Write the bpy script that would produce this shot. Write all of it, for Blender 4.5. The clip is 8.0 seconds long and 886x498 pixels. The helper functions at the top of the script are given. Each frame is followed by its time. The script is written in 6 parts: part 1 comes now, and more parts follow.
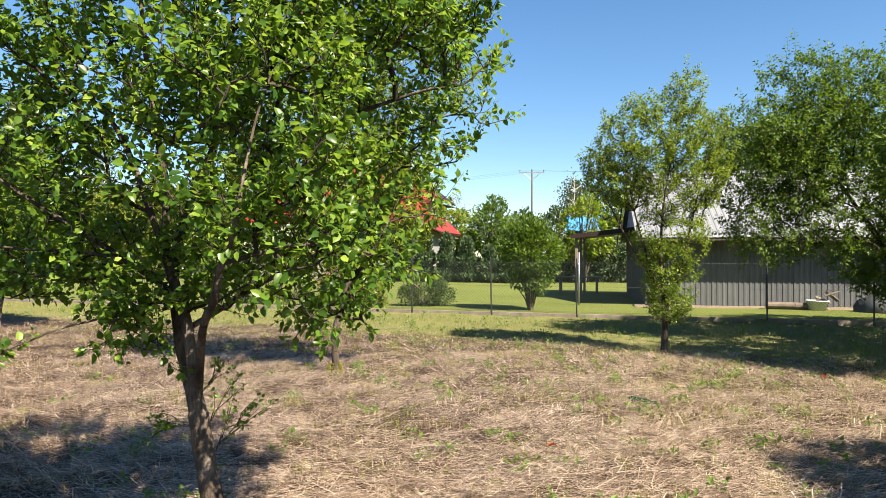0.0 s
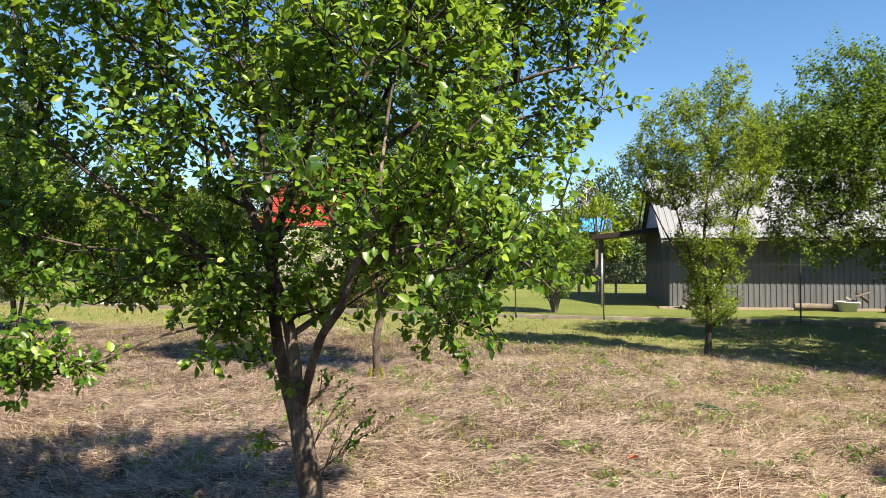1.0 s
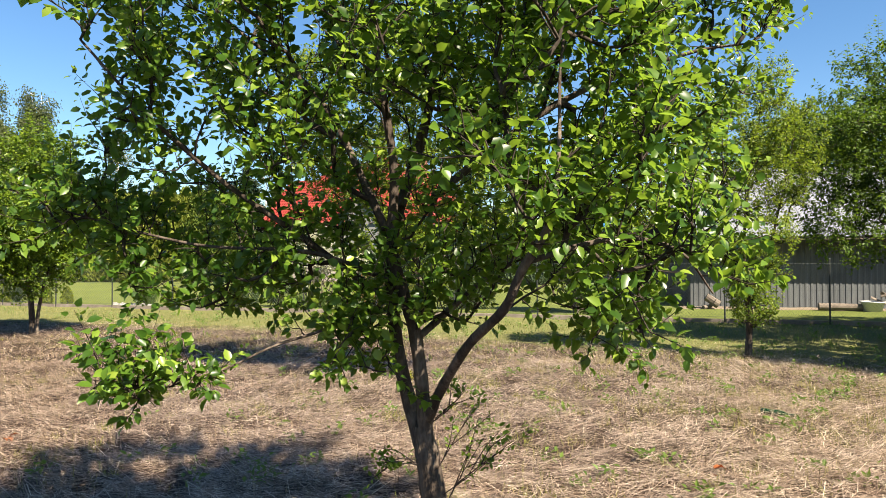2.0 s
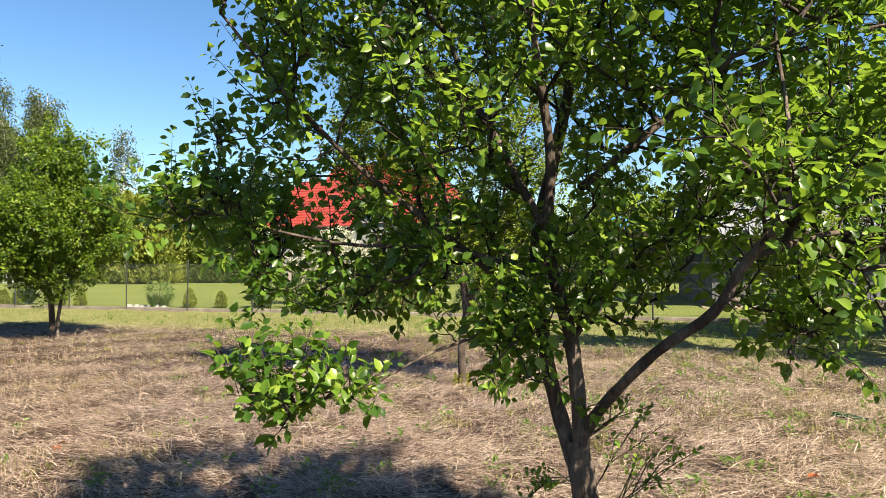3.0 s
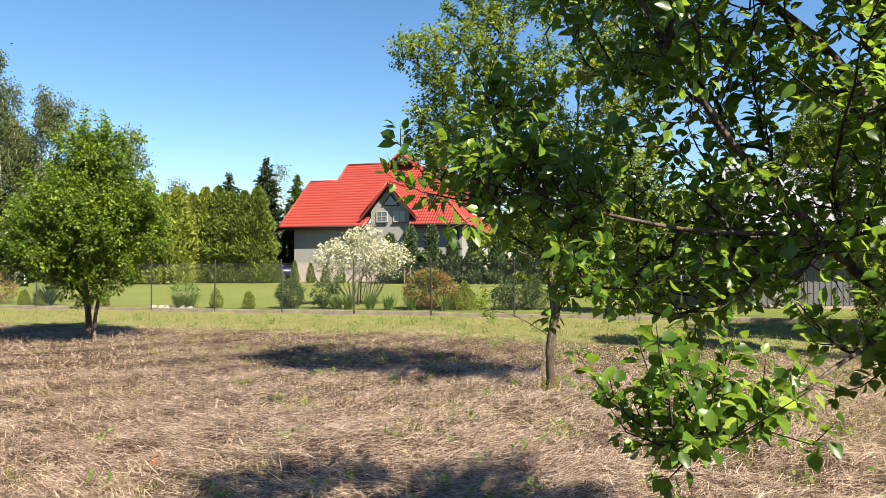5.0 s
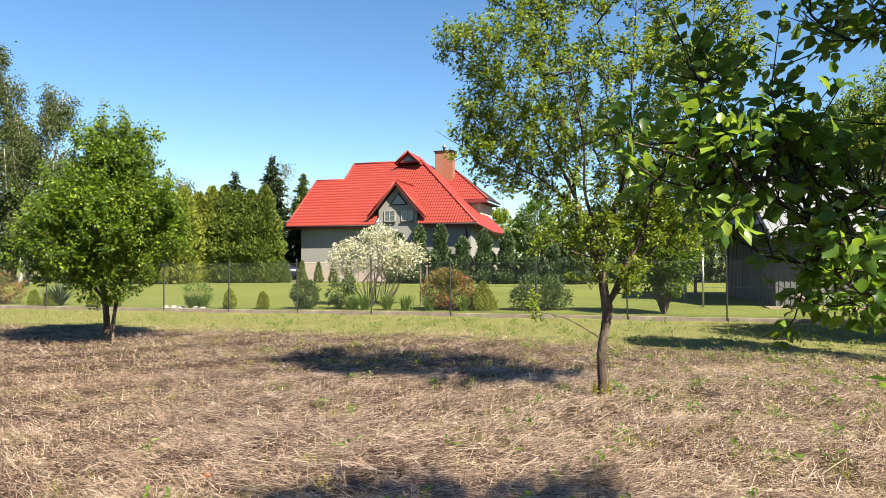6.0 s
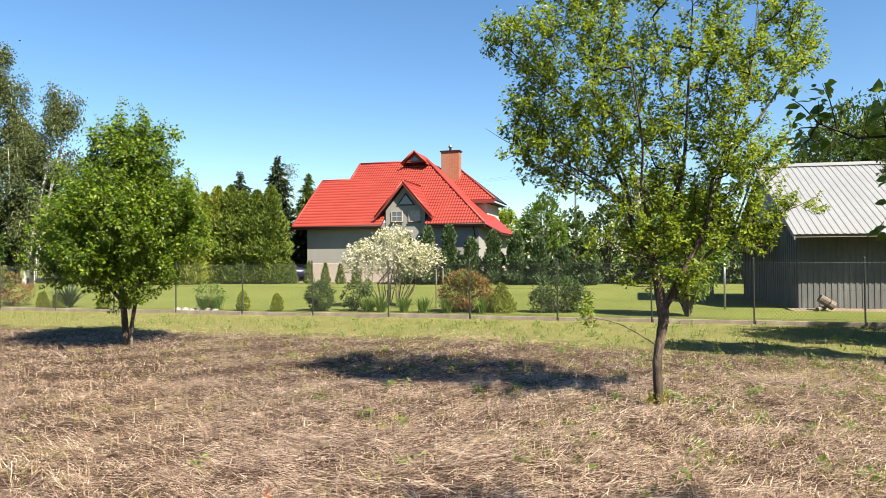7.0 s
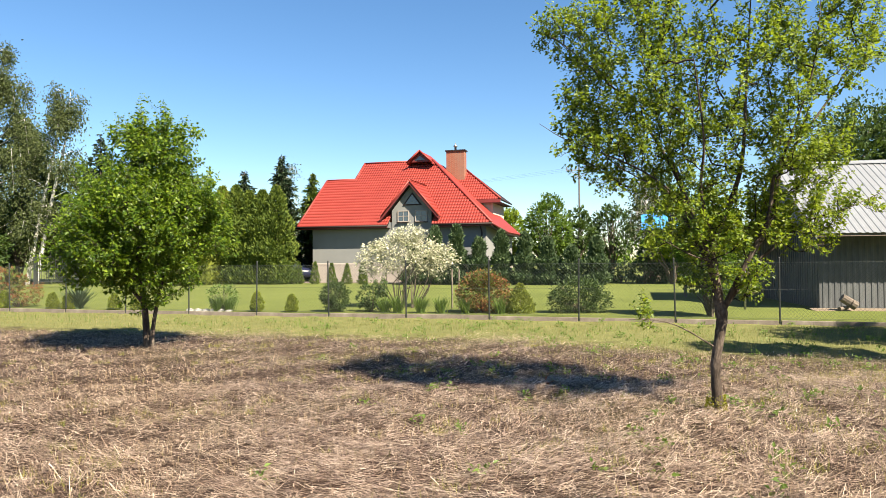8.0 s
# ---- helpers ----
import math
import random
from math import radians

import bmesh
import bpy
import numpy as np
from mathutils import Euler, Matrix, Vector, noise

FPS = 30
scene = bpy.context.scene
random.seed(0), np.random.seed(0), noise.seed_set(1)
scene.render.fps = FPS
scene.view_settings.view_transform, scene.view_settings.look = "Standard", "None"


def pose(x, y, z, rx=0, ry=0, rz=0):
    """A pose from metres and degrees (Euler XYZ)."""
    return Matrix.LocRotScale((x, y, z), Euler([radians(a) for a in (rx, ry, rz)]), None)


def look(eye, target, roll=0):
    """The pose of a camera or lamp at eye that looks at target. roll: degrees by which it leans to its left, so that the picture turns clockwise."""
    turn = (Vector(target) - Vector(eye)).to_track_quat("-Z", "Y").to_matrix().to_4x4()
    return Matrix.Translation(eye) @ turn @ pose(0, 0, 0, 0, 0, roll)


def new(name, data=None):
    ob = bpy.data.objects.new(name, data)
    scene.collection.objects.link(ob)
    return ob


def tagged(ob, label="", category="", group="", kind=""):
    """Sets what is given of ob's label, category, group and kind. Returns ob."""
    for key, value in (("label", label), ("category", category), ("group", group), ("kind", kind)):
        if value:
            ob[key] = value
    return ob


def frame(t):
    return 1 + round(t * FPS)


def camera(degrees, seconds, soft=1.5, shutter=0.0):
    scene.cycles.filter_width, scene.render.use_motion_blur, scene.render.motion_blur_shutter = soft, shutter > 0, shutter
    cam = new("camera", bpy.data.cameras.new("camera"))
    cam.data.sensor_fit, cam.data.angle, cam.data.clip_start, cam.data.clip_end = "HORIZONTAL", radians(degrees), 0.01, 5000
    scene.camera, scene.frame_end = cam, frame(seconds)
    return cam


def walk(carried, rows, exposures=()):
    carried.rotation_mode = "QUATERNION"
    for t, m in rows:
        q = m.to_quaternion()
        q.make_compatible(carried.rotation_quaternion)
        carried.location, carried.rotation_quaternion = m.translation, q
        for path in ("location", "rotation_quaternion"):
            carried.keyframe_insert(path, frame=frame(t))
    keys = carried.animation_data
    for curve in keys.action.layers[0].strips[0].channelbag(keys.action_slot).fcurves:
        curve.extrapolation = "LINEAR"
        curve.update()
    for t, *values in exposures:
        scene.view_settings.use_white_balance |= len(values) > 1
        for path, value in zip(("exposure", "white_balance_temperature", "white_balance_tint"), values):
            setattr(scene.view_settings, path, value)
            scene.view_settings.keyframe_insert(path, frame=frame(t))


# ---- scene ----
cam = camera(68.0, 8.0, 0.65)
PATH = [
    (0, (0.151, -0.741, 1.65), (0.159, 1.259, 1.675), 0.2),
    (0.5, (-0.116, -0.571, 1.652), (-0.117, 1.429, 1.683), 0.1),
    (1, (-0.42, -0.4, 1.639), (-0.421, 1.599, 1.67), 0.0),
    (1.5, (-0.698, -0.261, 1.635), (-0.699, 1.739, 1.666), -0.0),
    (3, (-1.558, 0.116, 1.628), (-1.561, 2.116, 1.66), -0.3),
    (3.5, (-1.821, 0.219, 1.631), (-1.823, 2.218, 1.664), -0.3),
    (4, (-2.105, 0.351, 1.637), (-2.1, 2.35, 1.668), -0.3),
    (4.5, (-2.357, 0.453, 1.631), (-2.358, 2.452, 1.663), -0.2),
    (5, (-2.62, 0.596, 1.608), (-2.622, 2.596, 1.64), -0.4),
    (6.5, (-3.448, 1.092, 1.633), (-3.45, 3.091, 1.663), -0.4),
    (7, (-3.727, 1.25, 1.656), (-3.726, 3.25, 1.687), -0.4),
    (7.5, (-4.009, 1.371, 1.656), (-4.003, 3.371, 1.686), -0.4),
    (8, (-4.308, 1.483, 1.659), (-4.3, 3.483, 1.69), -0.5),
]
walk(cam, [(t, look(eye, target, roll)) for t, eye, target, roll in PATH], [(0.0, 2.02, 7050, 10.5), (8.0, 2.02, 7050, 10.5)])

# ---- light ----
SUN = Vector((0.66, -0.72, 1.0)).normalized()      # towards the sun
world = bpy.data.worlds.new("world")
scene.world = world
world.use_nodes = True
sky_node = world.node_tree.nodes.new("ShaderNodeTexSky")
sky_node.sky_type = "NISHITA"
sky_node.sun_disc = False
sky_node.sun_elevation = math.asin(SUN.z)
sky_node.sun_rotation = math.atan2(SUN.x, SUN.y)
sky_node.altitude = 100
sky_node.air_density, sky_node.dust_density, sky_node.ozone_density = 1.0, 0.3, 4.0
sky_hue = world.node_tree.nodes.new("ShaderNodeHueSaturation")
sky_hue.inputs["Saturation"].default_value = 1.18
sky_hue.inputs["Value"].default_value = 1.02
world.node_tree.links.new(sky_node.outputs[0], sky_hue.inputs["Color"])
world.node_tree.links.new(sky_hue.outputs[0], world.node_tree.nodes["Background"].inputs[0])
world.node_tree.nodes["Background"].inputs[1].default_value = 0.05
sun = new("sun", bpy.data.lights.new("sun", "SUN"))
sun.data.energy, sun.data.angle, sun.data.color = 5.0, radians(0.53), (1.0, 0.92, 0.78)
sun.matrix_world = look(SUN * 60, (0, 0, 0))
rng = np.random.default_rng(7)


# ---- materials ----
def nodes_of(name):
    m = bpy.data.materials.new(name)
    m.use_nodes = True
    nt = m.node_tree
    return m, nt, nt.nodes["Principled BSDF"], nt.links


def ramp(nt, fac, stops):
    r = nt.nodes.new("ShaderNodeValToRGB")
    while len(r.color_ramp.elements) < len(stops):
        r.color_ramp.elements.new(0.5)
    for e, (at, col) in zip(r.color_ramp.elements, stops):
        e.position, e.color = at, (*col, 1)
    nt.links.new(fac, r.inputs[0])
    return r.outputs[0]


def noise_tex(nt, vec, scale, detail=4.0, rough=0.6):
    n = nt.nodes.new("ShaderNodeTexNoise")
    n.inputs["Scale"].default_value, n.inputs["Detail"].default_value, n.inputs["Roughness"].default_value = scale, detail, rough
    nt.links.new(vec, n.inputs["Vector"])
    return n.outputs[0]


def mixed(nt, a, b, fac, mode="MIX"):
    m = nt.nodes.new("ShaderNodeMix")
    m.data_type, m.blend_type = "RGBA", mode
    for sock, v in ((m.inputs[0], fac), (m.inputs[6], a), (m.inputs[7], b)):
        if isinstance(v, bpy.types.NodeSocket):
            nt.links.new(v, sock)
        else:
            sock.default_value = v if isinstance(v, (int, float)) else (*v, 1)
    return m.outputs[2]


def maths(nt, op, a, b=0.0, c=None):
    m = nt.nodes.new("ShaderNodeMath")
    m.operation = op
    for sock, v in zip(m.inputs, (a, b, c)):
        if v is None:
            continue
        if isinstance(v, bpy.types.NodeSocket):
            nt.links.new(v, sock)
        else:
            sock.default_value = v
    return m.outputs[0]


def bump(nt, bsdf, height, strength, dist):
    b = nt.nodes.new("ShaderNodeBump")
    b.inputs["Strength"].default_value, b.inputs["Distance"].default_value = strength, dist
    nt.links.new(height, b.inputs["Height"])
    nt.links.new(b.outputs[0], bsdf.inputs["Normal"])


def surface(name, stops, scale, rough=0.8, metal=0.0, bumpy=0.3, fine=8.0, relief=0.01, spec=0.5, stretch=(1, 1, 1), island=0.0):
    """Two scales of noise over a colour ramp, with a fine relief."""
    m, nt, bsdf, links = nodes_of(name)
    tc = nt.nodes.new("ShaderNodeTexCoord")
    mp = nt.nodes.new("ShaderNodeMapping")
    mp.inputs["Scale"].default_value = stretch
    links.new(tc.outputs["Object"], mp.inputs[0])
    big, small = noise_tex(nt, mp.outputs[0], scale), noise_tex(nt, mp.outputs[0], scale * fine, 3)
    fac = maths(nt, "ADD", maths(nt, "MULTIPLY", big, 0.62), maths(nt, "MULTIPLY", small, 0.38))
    if island:
        geo = nt.nodes.new("ShaderNodeNewGeometry")
        fac = maths(nt, "ADD", maths(nt, "MULTIPLY", fac, 1 - island), maths(nt, "MULTIPLY", geo.outputs["Random Per Island"], island))
    links.new(ramp(nt, fac, stops), bsdf.inputs["Base Color"])
    bsdf.inputs["Roughness"].default_value, bsdf.inputs["Metallic"].default_value = rough, metal
    bsdf.inputs["Specular IOR Level"].default_value = spec
    if bumpy:
        bump(nt, bsdf, small, bumpy, relief)
    return m


def leafy(name, stops, through_col, amount=0.35, rough=0.45, by="Random Per Island", patch=1.2, own=0.6):
    """Foliage: colour by island and by patches, some light passes through."""
    m, nt, bsdf, links = nodes_of(name)
    if by == "object":
        rnd = nt.nodes.new("ShaderNodeObjectInfo").outputs["Random"]
    else:
        rnd = nt.nodes.new("ShaderNodeNewGeometry").outputs["Random Per Island"]
    tc = nt.nodes.new("ShaderNodeTexCoord")
    big = noise_tex(nt, tc.outputs["Object"], patch, 2)
    fac = maths(nt, "ADD", maths(nt, "MULTIPLY", rnd, own), maths(nt, "MULTIPLY", big, 1 - own))
    col = ramp(nt, fac, stops)
    links.new(col, bsdf.inputs["Base Color"])
    bsdf.inputs["Roughness"].default_value = rough
    bsdf.inputs["Specular IOR Level"].default_value = 0.22
    tr = nt.nodes.new("ShaderNodeBsdfTranslucent")
    links.new(mixed(nt, col, through_col, 0.7), tr.inputs[0])
    mx = nt.nodes.new("ShaderNodeMixShader")
    mx.inputs[0].default_value = amount
    links.new(bsdf.outputs[0], mx.inputs[1])
    links.new(tr.outputs[0], mx.inputs[2])
    links.new(mx.outputs[0], nt.nodes["Material Output"].inputs[0])
    return m


LEAF_STOPS = [(0.2, (0.01, 0.03, 0.005)), (0.43, (0.027, 0.066, 0.009)), (0.62, (0.078, 0.14, 0.018)), (0.82, (0.23, 0.29, 0.042))]
# strong colour patches imitate sunlit leaf clusters against a shaded crown
m_leaf = leafy("plum_leaf", LEAF_STOPS, (0.35, 0.54, 0.05), 0.34, 0.33, patch=2.6, own=0.42)
m_leaf_one = leafy("plum_leaf_single", LEAF_STOPS, (0.35, 0.54, 0.05), 0.34, 0.33, "object")
m_leaf_mid = leafy("orchard_leaf", [(0.15, (0.018, 0.042, 0.006)), (0.48, (0.058, 0.1, 0.011)), (0.82, (0.17, 0.215, 0.024)), (0.97, (0.27, 0.17, 0.03))], (0.42, 0.54, 0.03), 0.36, 0.44)
m_leaf_pear = leafy("pear_leaf", [(0.15, (0.018, 0.043, 0.007)), (0.48, (0.052, 0.096, 0.012)), (0.86, (0.18, 0.22, 0.028))], (0.42, 0.55, 0.035), 0.35, 0.44)
m_leaf_left = leafy("hornbeam_leaf", [(0.15, (0.01, 0.027, 0.004)), (0.45, (0.035, 0.072, 0.007)), (0.82, (0.14, 0.195, 0.019))], (0.32, 0.48, 0.022), 0.35, 0.42)
m_leaf_right = leafy("dark_tree_leaf", [(0.15, (0.014, 0.034, 0.006)), (0.5, (0.04, 0.08, 0.01)), (0.9, (0.1, 0.148, 0.018))], (0.22, 0.36, 0.022), 0.3, 0.5)
m_birch_leaf = leafy("birch_leaf", [(0.2, (0.026, 0.04, 0.013)), (0.9, (0.082, 0.102, 0.034))], (0.15, 0.19, 0.04), 0.25, 0.6)
m_thuja = leafy("thuja_spray", [(0.2, (0.026, 0.05, 0.009)), (0.6, (0.075, 0.11, 0.016)), (0.9, (0.15, 0.18, 0.03))], (0.16, 0.23, 0.02), 0.2, 0.7, patch=0.6)
m_thuja_gold = leafy("light_thuja_spray", [(0.2, (0.0688, 0.0946, 0.0138)), (0.9, (0.206, 0.232, 0.0387))], (0.3, 0.36, 0.03), 0.25, 0.7, patch=0.6)
m_dark_tree = leafy("dark_far_leaf", [(0.2, (0.014, 0.031, 0.008)), (0.6, (0.036, 0.066, 0.014)), (0.9, (0.08, 0.115, 0.022))], (0.1, 0.16, 0.02), 0.2, 0.6)
m_thuja_small = leafy("small_thuja_spray", [(0.2, (0.075, 0.11, 0.012)), (0.9, (0.24, 0.27, 0.03))], (0.34, 0.4, 0.025), 0.25, 0.7, patch=0.6)
m_juniper = leafy("juniper_spray", [(0.2, (0.028, 0.052, 0.024)), (0.6, (0.065, 0.1, 0.046)), (0.9, (0.12, 0.16, 0.075))], (0.1, 0.17, 0.05), 0.18, 0.7)
m_spruce = leafy("spruce_needles", [(0.2, (0.0138, 0.0292, 0.0138)), (0.9, (0.0473, 0.0731, 0.0327))], (0.06, 0.1, 0.03), 0.12, 0.7)
m_white_leaf = leafy("variegated_leaf", [(0.1, (0.08, 0.115, 0.03)), (0.32, (0.25, 0.265, 0.16)), (0.75, (0.46, 0.445, 0.35))], (0.42, 0.4, 0.2), 0.25, 0.6)
m_shrub = leafy("shrub_leaf", [(0.2, (0.016, 0.034, 0.01)), (0.9, (0.058, 0.092, 0.02))], (0.12, 0.2, 0.03), 0.22, 0.55)
m_red_shrub = leafy("red_green_leaf", [(0.15, (0.028, 0.065, 0.01)), (0.42, (0.08, 0.12, 0.015)), (0.54, (0.13, 0.06, 0.02)), (0.9, (0.2, 0.035, 0.025))], (0.26, 0.2, 0.03), 0.22, 0.5, patch=1.1, own=0.4)
m_grass = leafy("grass_blade", [(0.1, (0.05, 0.066, 0.014)), (0.38, (0.11, 0.126, 0.028)), (0.62, (0.2, 0.185, 0.062)), (0.9, (0.34, 0.285, 0.16))], (0.28, 0.3, 0.06), 0.26, 0.6, patch=0.8, own=0.7)
m_weed = leafy("weed_leaf", [(0.1, (0.043, 0.0808, 0.0189)), (0.9, (0.112, 0.167, 0.031))], (0.25, 0.38, 0.05), 0.3, 0.5)
m_lawn = leafy("lawn_blade", [(0.1, (0.0688, 0.086, 0.0155)), (0.9, (0.146, 0.155, 0.0344))], (0.26, 0.3, 0.04), 0.2, 0.6, patch=0.5)
m_straw = leafy("straw_stalk", [(0.14, (0.03, 0.018, 0.012)), (0.36, (0.1, 0.062, 0.042)), (0.53, (0.23, 0.16, 0.113)), (0.66, (0.55, 0.44, 0.335)), (0.82, (0.82, 0.7, 0.565))], (0.42, 0.3, 0.2), 0.08, 0.38, patch=9.0, own=0.62)
m_old_straw = leafy("old_straw_stalk", [(0.14, (0.024, 0.014, 0.01)), (0.38, (0.09, 0.055, 0.04)), (0.57, (0.18, 0.122, 0.09)), (0.72, (0.42, 0.31, 0.24)), (0.86, (0.6, 0.475, 0.38))], (0.28, 0.2, 0.14), 0.08, 0.42, patch=9.0, own=0.62)
m_stubble = leafy("stubble_stalk", [(0.2, (0.045, 0.028, 0.019)), (0.5, (0.14, 0.095, 0.06)), (0.85, (0.34, 0.26, 0.165))], (0.3, 0.22, 0.12), 0.12, 0.6, patch=1.5, own=0.75)
m_tuft = leafy("yellow_green_blade", [(0.1, (0.06, 0.085, 0.013)), (0.5, (0.16, 0.175, 0.03)), (0.9, (0.33, 0.28, 0.08))], (0.36, 0.36, 0.05), 0.3, 0.55, patch=0.7)
m_moss = leafy("moss", [(0.2, (0.1, 0.12, 0.012)), (0.8, (0.24, 0.22, 0.02))], (0.3, 0.3, 0.03), 0.2, 0.8)
m_bark = surface("bark", [(0.32, (0.018, 0.013, 0.0105)), (0.5, (0.062, 0.047, 0.037)), (0.68, (0.16, 0.13, 0.105))], 9, 0.92, 0, 0.8, 5, 0.02, spec=0.2, stretch=(1, 1, 0.35))
# young bark, darkened in its colour to stand for shade inside the crowns
m_twig_shaded = surface("shaded_twig_bark", [(0.32, (0.01, 0.0075, 0.006)), (0.5, (0.03, 0.023, 0.018)), (0.7, (0.08, 0.063, 0.05))], 14, 0.9, 0, 0.4, 5, 0.01, spec=0.2)
m_bark_light = surface("grey_bark", [(0.3, (0.043, 0.0344, 0.0258)), (0.55, (0.0946, 0.0774, 0.0602)), (0.75, (0.172, 0.15, 0.12))], 8, 0.9, 0, 0.7, 5, 0.02, spec=0.2, stretch=(1, 1, 0.4))
m_birch_bark = surface("birch_bark", [(0.3, (0.0722, 0.0662, 0.0602)), (0.42, (0.361, 0.349, 0.325)), (0.7, (0.452, 0.439, 0.415))], 3, 0.8, 0, 0.3, 4, 0.01, stretch=(1, 1, 2.5))
m_concrete = surface("concrete", [(0.3, (0.0731, 0.0602, 0.0499)), (0.5, (0.146, 0.12, 0.0989)), (0.7, (0.215, 0.185, 0.155))], 3, 0.92, 0, 0.5, 12, 0.006)
m_post = surface("dark_painted_steel", [(0.3, (0.0172, 0.0189, 0.0189)), (0.7, (0.0387, 0.043, 0.0413))], 6, 0.5, 0.3, 0.1, 8, 0.002)
m_wire = surface("fence_wire", [(0.3, (0.0301, 0.0387, 0.0344)), (0.7, (0.0774, 0.086, 0.0817))], 4, 0.5, 0.5, 0)
m_render = surface("grey_render", [(0.3, (0.143, 0.147, 0.143)), (0.7, (0.176, 0.18, 0.175))], 1.1, 0.95, 0, 0.3, 40, 0.004)
m_plinth = surface("plinth_render", [(0.3, (0.249, 0.215, 0.189)), (0.7, (0.31, 0.271, 0.241))], 1.3, 0.95, 0, 0.3, 40, 0.004)
m_cream = surface("cream_render", [(0.3, (0.341, 0.291, 0.242)), (0.7, (0.408, 0.359, 0.304))], 1.2, 0.95, 0, 0.3, 40, 0.004)
m_roof = surface("red_metal_tile", [(0.3, (0.159, 0.0172, 0.012)), (0.55, (0.185, 0.0224, 0.0155)), (0.75, (0.215, 0.0344, 0.0241))], 0.7, 0.55, 0.0, 0.05, 20, 0.002, spec=0.35)
m_fascia = surface("dark_red_fascia", [(0.3, (0.0946, 0.012, 0.012)), (0.7, (0.146, 0.0215, 0.0189))], 2, 0.5, 0, 0.1)
m_gutter = surface("dark_brown_gutter", [(0.3, (0.0138, 0.00774, 0.00688)), (0.7, (0.0241, 0.0146, 0.0129))], 2, 0.65, 0.0, 0.05, spec=0.25)
m_white = surface("white_frame", [(0.3, (0.439, 0.439, 0.426)), (0.7, (0.516, 0.516, 0.503))], 3, 0.5, 0, 0.05)
m_tin_wall = surface("weathered_grey_sheet", [(0.25, (0.055, 0.06, 0.064)), (0.5, (0.088, 0.095, 0.1)), (0.75, (0.135, 0.14, 0.142))], 1.2, 0.62, 0.35, 0.15, 9, 0.004, stretch=(1, 1, 0.25))
m_tin_roof = surface("pale_roof_sheet", [(0.25, (0.16, 0.168, 0.178)), (0.6, (0.2, 0.21, 0.222)), (0.8, (0.23, 0.24, 0.252))], 0.8, 0.45, 0.25, 0.08, 10, 0.003)
m_blue_grey = surface("blue_grey_sheet", [(0.3, (0.14, 0.165, 0.21)), (0.7, (0.19, 0.215, 0.26))], 1.5, 0.6, 0.1, 0.1)
m_blue = surface("blue_roof_sheet", [(0.3, (0.0258, 0.172, 0.473)), (0.7, (0.0516, 0.258, 0.602))], 1, 0.5, 0.1, 0.05)
m_wood = surface("weathered_wood", [(0.3, (0.0783, 0.0619, 0.0473)), (0.5, (0.14, 0.112, 0.0894)), (0.75, (0.212, 0.179, 0.145))], 5, 0.88, 0, 0.5, 6, 0.006, stretch=(1, 1, 0.2))
m_log = surface("pale_log", [(0.3, (0.06, 0.046, 0.036)), (0.7, (0.17, 0.138, 0.11))], 5, 0.9, 0, 0.5, 6, 0.01)
m_soil = surface("bare_soil", [(0.3, (0.103, 0.0774, 0.0516)), (0.7, (0.186, 0.144, 0.103))], 2, 0.95, 0, 0.6, 10, 0.02)
m_stone = surface("pale_stone", [(0.3, (0.211, 0.205, 0.193)), (0.7, (0.331, 0.319, 0.301))], 4, 0.9, 0, 0.5, 8, 0.01)
m_tarp = surface("grey_tarpaulin", [(0.3, (0.026, 0.029, 0.032)), (0.7, (0.06, 0.064, 0.068))], 2, 0.5, 0, 0.4, 5, 0.02)
m_black = surface("black_rubber", [(0.3, (0.0129, 0.0129, 0.0138)), (0.7, (0.0258, 0.0258, 0.0258))], 6, 0.8, 0, 0.2)
m_chrome = surface("grey_metal", [(0.3, (0.275, 0.275, 0.282)), (0.7, (0.378, 0.378, 0.385))], 4, 0.35, 0.8, 0.05)
m_car = surface("dark_blue_car_paint", [(0.3, (0.006, 0.008, 0.026)), (0.7, (0.009, 0.012, 0.038))], 1, 0.3, 0.0, 0, spec=0.3)
m_pole = surface("grey_concrete_pole", [(0.3, (0.035, 0.034, 0.032)), (0.7, (0.065, 0.062, 0.058))], 2, 0.9, 0, 0.3)
m_red_leaf = leafy("dry_red_leaf", [(0.2, (0.215, 0.0516, 0.0172)), (0.9, (0.344, 0.112, 0.0344))], (0.4, 0.1, 0.03), 0.2, 0.7)


def glass(name, col, rough):
    m, nt, bsdf, links = nodes_of(name)
    bsdf.inputs["Base Color"].default_value = (*col, 1)
    bsdf.inputs["Roughness"].default_value = rough
    bsdf.inputs["Specular IOR Level"].default_value = 0.9
    return m


m_glass = glass("window_glass", (0.05, 0.065, 0.08), 0.06)
m_bottle, nt_b, bs_b, ln_b = nodes_of("green_plastic")
bs_b.inputs["Base Color"].default_value = (0.01, 0.065, 0.02, 1)
bs_b.inputs["Roughness"].default_value = 0.2
bs_b.inputs["Transmission Weight"].default_value = 0.35

m_brick, nt_k, bs_k, ln_k = nodes_of("red_brick")
tc_k = nt_k.nodes.new("ShaderNodeTexCoord")
bk = nt_k.nodes.new("ShaderNodeTexBrick")
bk.inputs["Color1"].default_value, bk.inputs["Color2"].default_value = (0.17, 0.04, 0.018, 1), (0.22, 0.058, 0.026, 1)
bk.inputs["Mortar"].default_value = (0.17, 0.13, 0.1, 1)
bk.inputs["Scale"].default_value, bk.inputs["Mortar Size"].default_value = 1.0, 0.012
bk.inputs["Brick Width"].default_value, bk.inputs["Row Height"].default_value = 0.26, 0.077
mp_k = nt_k.nodes.new("ShaderNodeMapping")
mp_k.inputs["Rotation"].default_value = (radians(90), 0, 0)
